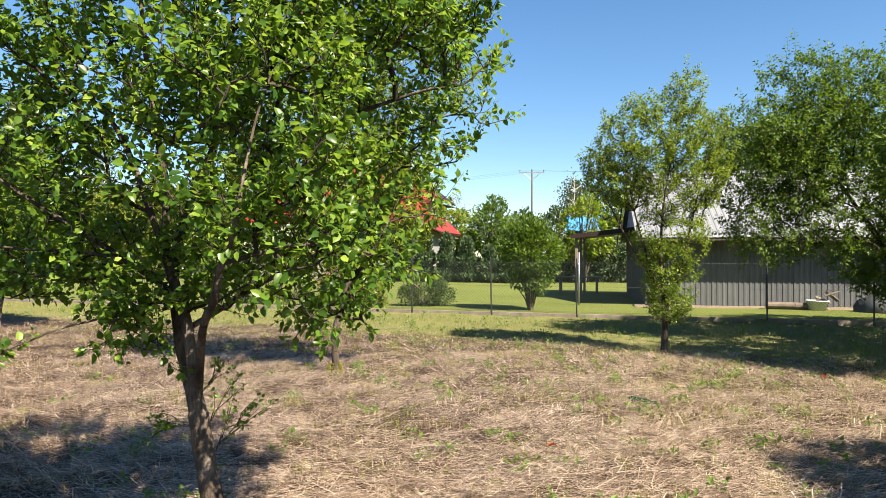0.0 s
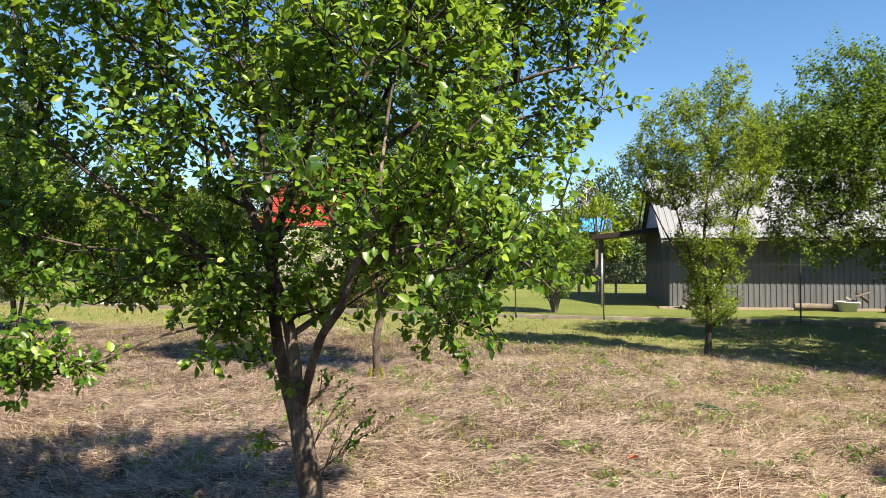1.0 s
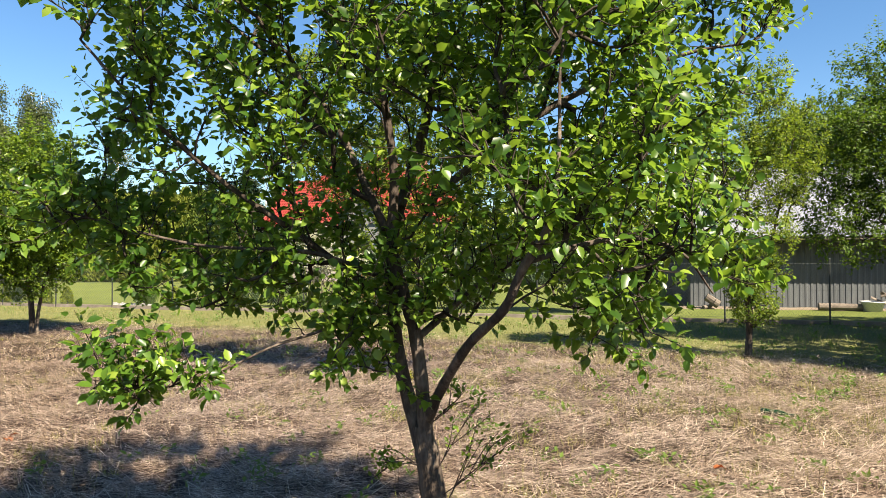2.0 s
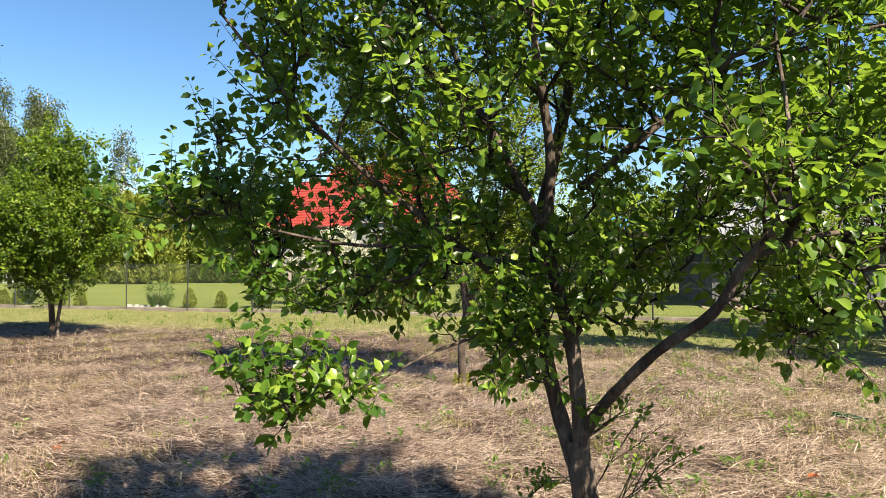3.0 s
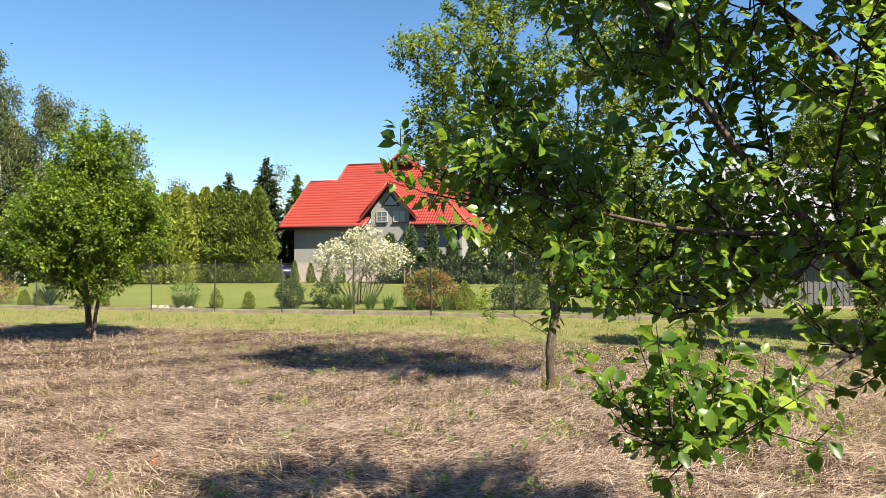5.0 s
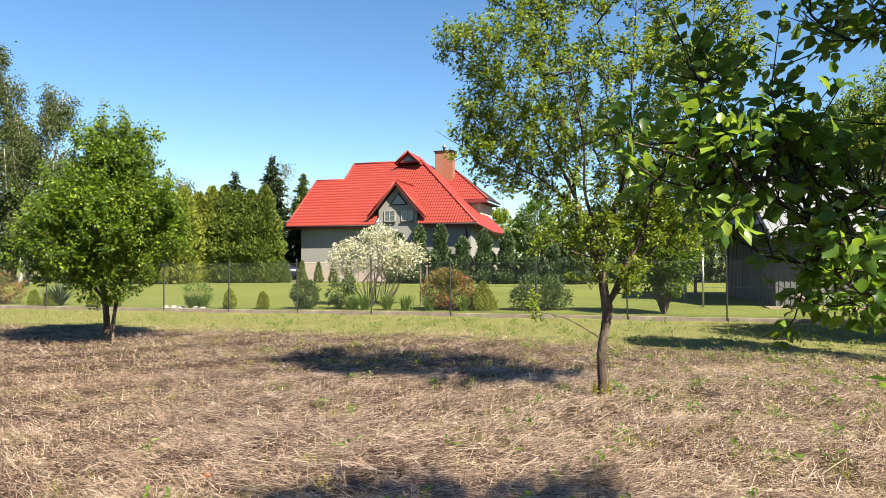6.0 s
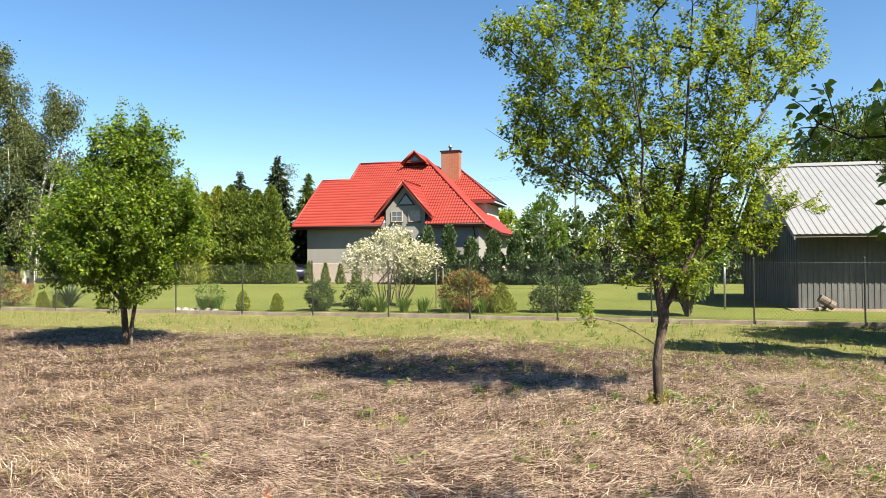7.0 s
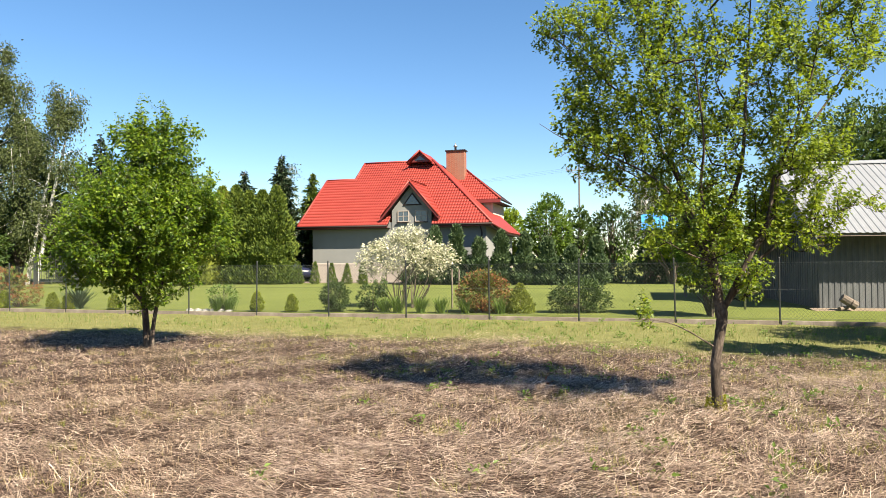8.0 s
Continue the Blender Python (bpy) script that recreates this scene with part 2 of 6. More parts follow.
ln_k.new(tc_k.outputs["Object"], mp_k.inputs[0])
ln_k.new(mp_k.outputs[0], bk.inputs[0])
ln_k.new(bk.outputs[0], bs_k.inputs["Base Color"])
bs_k.inputs["Roughness"].default_value = 0.9

# ground: straw field, grass strip along the fence, mown lawn behind it
m_ground, nt_g, bs_g, ln_g = nodes_of("ground_soil_and_turf")
tc_g = nt_g.nodes.new("ShaderNodeTexCoord")
obj_g = tc_g.outputs["Object"]
sep_g = nt_g.nodes.new("ShaderNodeSeparateXYZ")
ln_g.new(obj_g, sep_g.inputs[0])
n_big, n_mid, n_fine = noise_tex(nt_g, obj_g, 0.35, 3), noise_tex(nt_g, obj_g, 2.5, 5), noise_tex(nt_g, obj_g, 60, 5, 0.75)
wob = maths(nt_g, "MULTIPLY", maths(nt_g, "SUBTRACT", n_mid, 0.5), 2.6)
straw_fac = maths(nt_g, "ADD", maths(nt_g, "MULTIPLY", n_mid, 0.3), maths(nt_g, "MULTIPLY", n_fine, 0.7))
streaks = []
for turn, seed in ((25, 0.0), (-30, 3.0), (80, 7.0)):
    mp_g = nt_g.nodes.new("ShaderNodeMapping")
    mp_g.inputs["Location"].default_value = (seed, seed, seed)
    mp_g.inputs["Rotation"].default_value = (0, 0, radians(turn))
    mp_g.inputs["Scale"].default_value = (14, 230, 1)
    warp = nt_g.nodes.new("ShaderNodeVectorMath")
    warp.operation = "ADD"
    bend = nt_g.nodes.new("ShaderNodeTexNoise")
    bend.inputs["Scale"].default_value = 1.8
    ln_g.new(obj_g, bend.inputs["Vector"])
    ln_g.new(obj_g, warp.inputs[0])
    less = nt_g.nodes.new("ShaderNodeVectorMath")
    less.operation = "SCALE"
    less.inputs["Scale"].default_value = 0.22
    ln_g.new(bend.outputs["Color"], less.inputs[0])
    ln_g.new(less.outputs[0], warp.inputs[1])
    ln_g.new(warp.outputs[0], mp_g.inputs[0])
    streaks.append(noise_tex(nt_g, mp_g.outputs[0], 1.0, 2, 0.7))
streak = maths(nt_g, "MAXIMUM", maths(nt_g, "MAXIMUM", streaks[0], streaks[1]), maths(nt_g, "SUBTRACT", streaks[2], 0.05))
# the near-black stops paint the shade in gaps between stalks
c_straw = ramp(nt_g, maths(nt_g, "ADD", maths(nt_g, "MULTIPLY", streak, 0.75), maths(nt_g, "MULTIPLY", n_fine, 0.25)), [(0.48, (0.01, 0.006, 0.004)), (0.57, (0.04, 0.025, 0.018)), (0.68, (0.12, 0.082, 0.06)), (0.8, (0.3, 0.22, 0.165))])
c_grass = ramp(nt_g, straw_fac, [(0.3, (0.055, 0.058, 0.02)), (0.55, (0.125, 0.128, 0.045)), (0.72, (0.23, 0.2, 0.11))])
c_lawn = ramp(nt_g, maths(nt_g, "ADD", maths(nt_g, "MULTIPLY", n_big, 0.4), maths(nt_g, "MULTIPLY", n_fine, 0.6)), [(0.3, (0.062, 0.08, 0.018)), (0.55, (0.105, 0.126, 0.03)), (0.72, (0.168, 0.172, 0.055))])
edge = maths(nt_g, "ADD", sep_g.outputs["Y"], maths(nt_g, "MULTIPLY", maths(nt_g, "MAXIMUM", maths(nt_g, "SUBTRACT", sep_g.outputs["X"], 9.0), 0.0), 0.2))
edge = maths(nt_g, "ADD", edge, wob)
strip = maths(nt_g, "SMOOTH_MIN", maths(nt_g, "MAXIMUM", maths(nt_g, "MULTIPLY_ADD", edge, 0.9, 4.6), 0.0), 1.0, 0.1)
patchy = maths(nt_g, "MULTIPLY", maths(nt_g, "SMOOTH_MIN", maths(nt_g, "MAXIMUM", maths(nt_g, "MULTIPLY_ADD", n_big, 6.0, -3.1), 0.0), 1.0, 0.2), 0.2)
lawn_on = maths(nt_g, "GREATER_THAN", sep_g.outputs["Y"], 0.0)
c_all = mixed(nt_g, mixed(nt_g, c_straw, c_grass, maths(nt_g, "MAXIMUM", strip, patchy)), c_lawn, lawn_on)
ln_g.new(c_all, bs_g.inputs["Base Color"])
bs_g.inputs["Roughness"].default_value = 0.95
bs_g.inputs["Specular IOR Level"].default_value = 0.15
bump(nt_g, bs_g, n_fine, 0.7, 0.03)


# ---- mesh helpers ----
def mesh_np(name, verts, faces, smooth=False):
    """A mesh from an array of points and arrays of faces (a list of arrays, each of one corner count)."""
    verts = np.asarray(verts, np.float32)
    faces = [np.asarray(f, np.int32) for f in (faces if isinstance(faces, list) else [faces]) if len(f)]
    me = bpy.data.meshes.new(name)
    me.vertices.add(len(verts))
    me.vertices.foreach_set("co", verts.ravel())
    loops = np.concatenate([f.ravel() for f in faces])
    sizes = np.concatenate([np.full(len(f), f.shape[1], np.int32) for f in faces])
    me.loops.add(len(loops))
    me.loops.foreach_set("vertex_index", loops)
    me.polygons.add(len(sizes))
    me.polygons.foreach_set("loop_start", np.r_[0, np.cumsum(sizes)[:-1]].astype(np.int32))
    me.polygons.foreach_set("loop_total", sizes)
    me.polygons.foreach_set("use_smooth", np.full(len(sizes), smooth))
    me.update(calc_edges=True)
    return me


def put(name, me, mat, parent=None, label="", kind=""):
    ob = new(name, me)
    if mat and not me.materials:
        me.materials.append(mat)
    if parent:
        ob.parent = parent
    return tagged(ob, label, kind=kind)


def part(name, bm, mat, parent, label="", smooth=False, bevel=0.0, kind=""):
    if bevel:
        bmesh.ops.bevel(bm, geom=bm.edges[:], offset=bevel, segments=1, affect="EDGES")
    me = bpy.data.meshes.new(name)
    bm.to_mesh(me)
    bm.free()
    if smooth:
        me.polygons.foreach_set("use_smooth", np.ones(len(me.polygons), bool))
    return put(name, me, mat, parent, label, kind)


def thing(name, loc, rz=0.0, label="", category="", group="", kind=""):
    ob = new(name)
    ob.empty_display_size = 0.2
    ob.matrix_basis = pose(*loc, 0, 0, rz)
    return tagged(ob, label, category, group, kind)


def box(bm, x0, x1, y0, y1, z0, z1):
    v = [bm.verts.new(p) for p in ((x0, y0, z0), (x1, y0, z0), (x1, y1, z0), (x0, y1, z0), (x0, y0, z1), (x1, y0, z1), (x1, y1, z1), (x0, y1, z1))]
    for f in ((0, 3, 2, 1), (4, 5, 6, 7), (0, 1, 5, 4), (1, 2, 6, 5), (2, 3, 7, 6), (3, 0, 4, 7)):
        bm.faces.new([v[i] for i in f])
    return bm


def slab(bm, pts, off):
    """A closed plate from a polygon and the vector of its thickness."""
    a = [bm.verts.new(p) for p in pts]
    b = [bm.verts.new(Vector(p) + Vector(off)) for p in pts]
    bm.faces.new(a)
    bm.faces.new(b[::-1])
    for i in range(len(a)):
        j = (i + 1) % len(a)
        bm.faces.new((a[j], a[i], b[i], b[j]))
    bmesh.ops.recalc_face_normals(bm, faces=bm.faces[:])
    return bm


def rod(bm, a, b, r0, r1=None, sides=8):
    """A tapered closed rod."""
    a, b = Vector(a), Vector(b)
    t = (b - a).normalized()
    p = t.orthogonal().normalized()
    q = t.cross(p)
    rings = [[bm.verts.new(c + r * (math.cos(k * math.tau / sides) * p + math.sin(k * math.tau / sides) * q)) for k in range(sides)]
             for c, r in ((a, r0), (b, r0 if r1 is None else r1))]
    for k in range(sides):
        j = (k + 1) % sides
        bm.faces.new((rings[0][k], rings[0][j], rings[1][j], rings[1][k]))
    bm.faces.new(rings[0][::-1])
    bm.faces.new(rings[1])
    return bm


def lathe(bm, profile, sides=12, axis=None):
    """A turned body from (radius, height) pairs."""
    rings = [[bm.verts.new((r * math.cos(k * math.tau / sides), r * math.sin(k * math.tau / sides), z)) for k in range(sides)] for r, z in profile]
    for a, b in zip(rings, rings[1:]):
        for k in range(sides):
            bm.faces.new((a[k], a[(k + 1) % sides], b[(k + 1) % sides], b[k]))
    bm.faces.new(rings[0][::-1])
    bm.faces.new(rings[-1])
    return bm


def unit(v):
    return v / np.maximum(np.linalg.norm(v, axis=-1, keepdims=True), 1e-9)


def leaves(P, D, N, L, W, fine=False, curl=0.12):
    """Leaf blades at P along D with faces towards N: folded along the midrib and curved."""
    D = unit(D)
    S = unit(np.cross(D, N))
    N = np.cross(S, D)
    L, W = np.asarray(L)[:, None], np.asarray(W)[:, None]
    if fine:
        rows = [(0, 0, 0), (0.3, 0.46, 0.06), (0.65, 0.4, 0.02), (1, 0, -curl * 1.5), (0.65, -0.4, 0.02), (0.3, -0.46, 0.06), (0.3, 0, -0.04), (0.64, 0, -0.06)]
        quads, tris = [(6, 5, 4, 7), (6, 7, 2, 1)], [(0, 5, 6), (0, 6, 1), (7, 4, 3), (7, 3, 2)]
    else:
        rows = [(0, 0, 0), (0.42, 0.52, 0.1), (1, 0, -curl), (0.42, -0.52, 0.1)]
        quads, tris = [], [(0, 3, 2), (0, 2, 1)]
    V = np.stack([P + D * L * a + S * W * b + N * L * c for a, b, c in rows], 1)
    k = len(rows)
    base = (np.arange(len(P)) * k)[:, None, None]
    fs = [(base + np.array(f)[None]).reshape(-1, np.array(f).shape[1]) for f in (quads, tris) if f]
    return V.reshape(-1, 3), fs


def blades(P, D, L, W, bend, prism=False, flat=False):
    """Narrow stalks: a bent ribbon with a fold, from P along D."""
    D = unit(D)
    S = unit(np.cross(D, np.array([0, 0, 1.0]) + 1e-3 * rng.normal(size=D.shape)))
    U = np.cross(S, D)
    L, W = np.asarray(L)[:, None], np.asarray(W)[:, None]
    if flat == "thin":
        V = np.stack([P - S * W / 2, P + S * W / 2, P + D * L + np.asarray(bend)], 1)
        return V.reshape(-1, 3), [np.arange(len(P) * 3).reshape(-1, 3)]
    if flat:
        V = np.stack([P - S * W / 2, P + S * W / 2, P + D * L + S * W * 0.42, P + D * L - S * W * 0.42], 1)
        return V.reshape(-1, 3), [np.arange(len(P) * 4).reshape(-1, 4)]
    mid = P + D * L * 0.5 + U * W * 0.35 + bend * 0.35
    tip = P + D * L + bend
    V = np.stack([P - S * W / 2, P + S * W / 2, mid - S * W * 0.45, mid + S * W * 0.45, tip - S * W * (0.4 if prism else 0.08), tip + S * W * (0.4 if prism else 0.08)], 1)
    base = (np.arange(len(P)) * 6)[:, None, None]
    f = (base + np.array([(0, 1, 3, 2), (2, 3, 5, 4)])[None]).reshape(-1, 4)
    return V.reshape(-1, 3), [f]


def tubes(chains, sides=6):
    """Tapered tubes along chains of (points, radii)."""
    VV, FF, off = [], [], 0
    ang = np.arange(sides) * math.tau / sides
    for pts, rad in chains:
        pts, rad = np.asarray(pts, float), np.asarray(rad, float)
        t = unit(np.gradient(pts, axis=0))
        ref = np.array([0.31, 0.87, 0.2]) if abs(t[0, 1]) < 0.9 else np.array([1.0, 0.1, 0.2])
        p = unit(np.cross(t, ref))
        q = np.cross(t, p)
        ring = pts[:, None] + rad[:, None, None] * (np.cos(ang)[None, :, None] * p[:, None] + np.sin(ang)[None, :, None] * q[:, None])
        VV.append(ring.reshape(-1, 3))
        n = len(pts)
        i = np.arange(n - 1)[:, None] * sides
        k = np.arange(sides)[None]
        j = (k + 1) % sides
        FF.append(np.stack([off + i + k, off + i + j, off + i + sides + j, off + i + sides + k], -1).reshape(-1, 4))
        off += n * sides
    return np.concatenate(VV), [np.concatenate(FF)]


def smooth_line(ctrl, n=5):
    """A Catmull-Rom line through rows of x, y, z, r."""
    c = np.asarray(ctrl, float)
    c = np.vstack([2 * c[0] - c[1], c, 2 * c[-1] - c[-2]])
    out = []
    for i in range(1, len(c) - 2):
        for s in np.linspace(0, 1, n, endpoint=False):
            a, b, d, e = c[i - 1], c[i], c[i + 1], c[i + 2]
            out.append(0.5 * (2 * b + (d - a) * s + (2 * a - 5 * b + 4 * d - e) * s * s + (3 * b - a - 3 * d + e) * s ** 3))
    out.append(c[-2])
    return np.array(out)


def in_blobs(blobs, n, shell=0.55, clump=1, loose=0.12):
    """Points in a union of ellipsoids (x, y, z, rx, ry, rz, weight), denser towards their skins, in clumps."""
    if clump > 1:
        c = in_blobs(blobs, n // clump + 1, shell)
        near = c[rng.integers(0, len(c), n)]
        p = near + rng.normal(size=(n, 3)) * loose
        b = np.array(blobs)
        out = (((p[:, None] - b[None, :, :3]) / (b[None, :, 3:6] + 0.04)) ** 2).sum(-1).min(1) > 1.15
        p[out] = near[out]
        return p
    w = np.array([b[6] for b in blobs], float)
    which = rng.choice(len(blobs), n, p=w / w.sum())
    b = np.array(blobs)[which]
    d = unit(rng.normal(size=(n, 3)))
    r = np.where(rng.random(n) < shell, rng.uniform(0.75, 1.0, n), rng.random(n) ** (1 / 3))
    return b[:, :3] + d * b[:, 3:6] * r[:, None]


def tree(name, base, limbs, blobs, n, leaf, mat, bark, label, twig=(0.12, 0.34), every=0.075, spur=0.04, per=4, fine=False, single=None, group="", rise=0.35, minr=0.0021, flat=0.7, droop=0.25, wide=(0.5, 0.72), back=0.2, reach=0.7, clump=1, loose=0.1):
    """An open-grown tree: fixed limbs, branches that rise to points in its crown, twigs along them, and leaves in spurs along twigs and thin branches."""
    ob = thing(name, base, 0, label, "tree", group)
    o, up = np.array(base), np.array([0, 0, 1.0])
    lines = [smooth_line(np.array(l) - np.array([*o, 0])) for l in limbs]
    V, F = tubes([(l[:, :3], l[:, 3] * (1 + 0.06 * np.sin(np.arange(len(l)) * 2.1 + k))) for k, l in enumerate(lines)], 10)
    put("trunk", mesh_np("trunk", V, F, True), bark, ob)
    skip = len(lines[0]) // 2
    pieces = [lines[0][skip:]] + [l[1:] for l in lines[1:]]
    nodes = np.concatenate([l[:, :3] for l in pieces])
    along = np.concatenate([unit(np.gradient(l[:, :3], axis=0)) for l in pieces])
    target = in_blobs(blobs, n, 0.6, clump, loose) - o
    target = target[np.argsort(((target[:, None] - nodes[None]) ** 2).sum(-1).min(1))]
    arr, dirs = np.zeros((len(nodes) + 40 * n, 3)), np.zeros((len(nodes) + 40 * n, 3))
    arr[:len(nodes)], dirs[:len(nodes)] = nodes, along
    parent = [-1] * len(nodes)
    cnt, runs = len(nodes), []
    for t in target:
        d = arr[:cnt] - t
        inward = np.hypot(arr[:cnt, 0], arr[:cnt, 1]) - math.hypot(t[0], t[1])
        cost = (d ** 2).sum(1) ** 0.5 + 0.8 * np.maximum(d[:, 2] + 0.1, 0) + reach * np.maximum(inward, 0)
        k = int(cost.argmin())
        a, gap = arr[k], t - arr[k]
        far = np.linalg.norm(gap)
        m = int(np.clip(far / 0.11, 3, 20))
        c1 = a + unit(0.45 * dirs[k] + gap / max(far, 1e-6)) * far * 0.4
        c2 = t - unit(gap / max(far, 1e-6) + rise * 1.5 * up) * far * 0.35
        s = (np.arange(1, m + 1) / m)[:, None]
        line = (1 - s) ** 3 * a + 3 * s * (1 - s) ** 2 * c1 + 3 * s * s * (1 - s) * c2 + s ** 3 * t + rng.normal(size=(m, 3)) * 0.012 * (far ** 0.5)
        ids = np.arange(cnt, cnt + m)
        arr[ids] = line
        dirs[ids] = unit(np.gradient(np.vstack([a, line]), axis=0))[1:]
        parent += [k, *ids[:-1]]
        runs.append((k, ids))
        cnt += m
    load = np.zeros(cnt)
    load[[r[1][-1] for r in runs]] = 1
    for i in range(cnt - 1, len(nodes) - 1, -1):
        load[parent[i]] += load[i]
    rad = minr * load[:cnt] ** 0.5 + 0.001
    chains, TB, TD, TR = [], [], [], []
    for k, ids in runs:
        r = np.r_[min(rad[k], rad[ids[0]] * 1.2), rad[ids]]
        r[-1] *= 0.6
        chains.append((np.vstack([arr[k], arr[ids]]), r))
        pts = np.vstack([arr[k], arr[ids]])
        length = np.r_[0, np.cumsum(np.linalg.norm(np.diff(pts, axis=0), axis=1))]
        at_s = np.arange(length[-1] * back + every * rng.random(), length[-1] + every, every)
        at_s = np.minimum(at_s, length[-1])
        TB.append(np.stack([np.interp(at_s, length, pts[:, c]) for c in range(3)], 1))
        tan = dirs[ids[np.clip(np.searchsorted(length, at_s) - 1, 0, len(ids) - 1)]]
        TD.append(tan)
        TR.append(at_s / max(length[-1], 1e-6))
    TB, TD, TR = np.concatenate(TB), np.concatenate(TD), np.concatenate(TR)
    q = len(TB)
    ring = unit(np.cross(TD, rng.normal(size=(q, 3))))
    end = TR > 0.999
    dirn = unit(TD * np.where(end, 1.6, 0.55)[:, None] + ring * np.where(end, 0.2, 0.8)[:, None] + up * rise + rng.normal(size=(q, 3)) * 0.15)
    tl = rng.uniform(*twig, q) * np.where(end, 1.3, 1.15 - 0.4 * TR)
    mid = TB + dirn * (tl * 0.5)[:, None] + rng.normal(size=(q, 3)) * 0.012
    tip = TB + dirn * tl[:, None] + up * (rise * 0.35 * tl)[:, None]
    chains += [(np.stack(p), (0.0026, 0.0018, 0.0007)) for p in zip(TB, mid, tip)]
    V, F = tubes(chains, 4 if fine else 3)
    put("branchwork", mesh_np("branchwork", V, F, True), m_twig_shaded, ob, kind="stuff")
    cntl = np.maximum(2, (tl / spur).astype(int))
    i = np.repeat(np.arange(q), cntl * per)
    m = len(i)
    f = np.repeat(np.concatenate([(np.arange(c) + 0.6 + 0.3 * rng.random(c)) / c for c in cntl]), per)
    P = np.where((f < 0.5)[:, None], TB[i] + (mid - TB)[i] * (2 * f)[:, None], mid[i] + (tip - mid)[i] * (2 * f - 1)[:, None])
    axis = unit(tip - TB)[i]
    side = unit(np.cross(axis, rng.normal(size=(m, 3))))
    D = unit(axis * 0.4 + side * 0.9 + up * (0.15 - droop) + rng.normal(size=(m, 3)) * 0.2)
    N = unit(up * flat + rng.normal(size=(m, 3)) * 0.5 + np.array([SUN.x, SUN.y, 0]) * 0.45 + side * 0.1)
    P = P + D * leaf * 0.3 + rng.normal(size=(m, 3)) * 0.008
    L = leaf * rng.uniform(0.55, 1.3, m) * (1.0 - 0.25 * (f > 0.9))
    if single is not None:
        # the leaves of one stretch of the crown are pieces of their own
        near = np.flatnonzero(single(P + o))
        near = rng.permutation(near)[:280]
        shapes = []
        for w in (0.62, 0.7, 0.76, 0.58):
            V, F = leaves(np.zeros((1, 3)), np.array([[1.0, 0, 0]]), np.array([[0, 0, 1.0]]), np.array([1.0]), np.array([w]), True, rng.uniform(0.05, 0.2))
            me = mesh_np("leaf", V, F, True)
            me.materials.append(m_leaf_one)
            shapes.append(me)
        for q in near:
            ob_l = new("leaf", shapes[q % 4])
            x = Vector(D[q])
            y = Vector(N[q]).cross(x).normalized()
            ob_l.matrix_basis = Matrix.Translation(P[q]) @ Matrix((x, y, x.cross(y))).transposed().to_4x4() @ Matrix.Scale(L[q], 4)
            ob_l.parent = ob
        keep = np.ones(m, bool)
        keep[near] = False
        P, D, N, L = P[keep], D[keep], N[keep], L[keep]
    V, F = leaves(P, D, N, L, L * rng.uniform(*wide, len(L)), fine)
    put("crown", mesh_np("crown", V, F, fine), mat, ob, kind="stuff")
    return ob


def conifer(name, base, h, r, mat, n, spray, label, category="shrub", group="", profile=None, stem=True, lean=0.55, shell=0.25, rz=None):
    """A conifer or clipped shrub: sprays on the skin of a turned shape with an uneven outline."""
    ob = thing(name, base, rng.uniform(0, 360) if rz is None else rz, label, category, group)
    prof = profile or (lambda s: (1 - s) ** 0.75 * min(1, 0.55 + 5 * s))
    s = rng.random(n) ** 1.25
    a = rng.random(n) * math.tau
    rr = np.array([prof(v) for v in s]) * r * (1 + 0.14 * np.sin(3 * a + 9 * s) + 0.1 * np.sin(7 * a - 13 * s)) * (1 - shell * rng.random(n) ** 2)
    P = np.stack([rr * np.cos(a), rr * np.sin(a), s * h * 0.96 + 0.01], 1)
    out = np.stack([np.cos(a), np.sin(a), np.zeros(n)], 1)
    D = unit(out * (1 - lean) + np.array([0, 0, lean]) + rng.normal(size=(n, 3)) * 0.28)
    N = unit(out + np.array([0, 0, 0.5]) + rng.normal(size=(n, 3)) * 0.45)
    L = spray * rng.uniform(0.6, 1.4, n)
    V, F = leaves(P, D, N, L, L * rng.uniform(0.35, 0.6, n))
    put("foliage", mesh_np("foliage", V, F), mat, ob, kind="stuff")
    if stem:
        V, F = tubes([(np.array([(0, 0, -0.05), (0.01, 0, h * 0.4), (0, 0, h * 0.9)]), np.array([0.05, 0.035, 0.008]) * max(0.3, h / 2.5))], 7)
        put("trunk", mesh_np("trunk", V, F, True), m_bark, ob)
    return ob


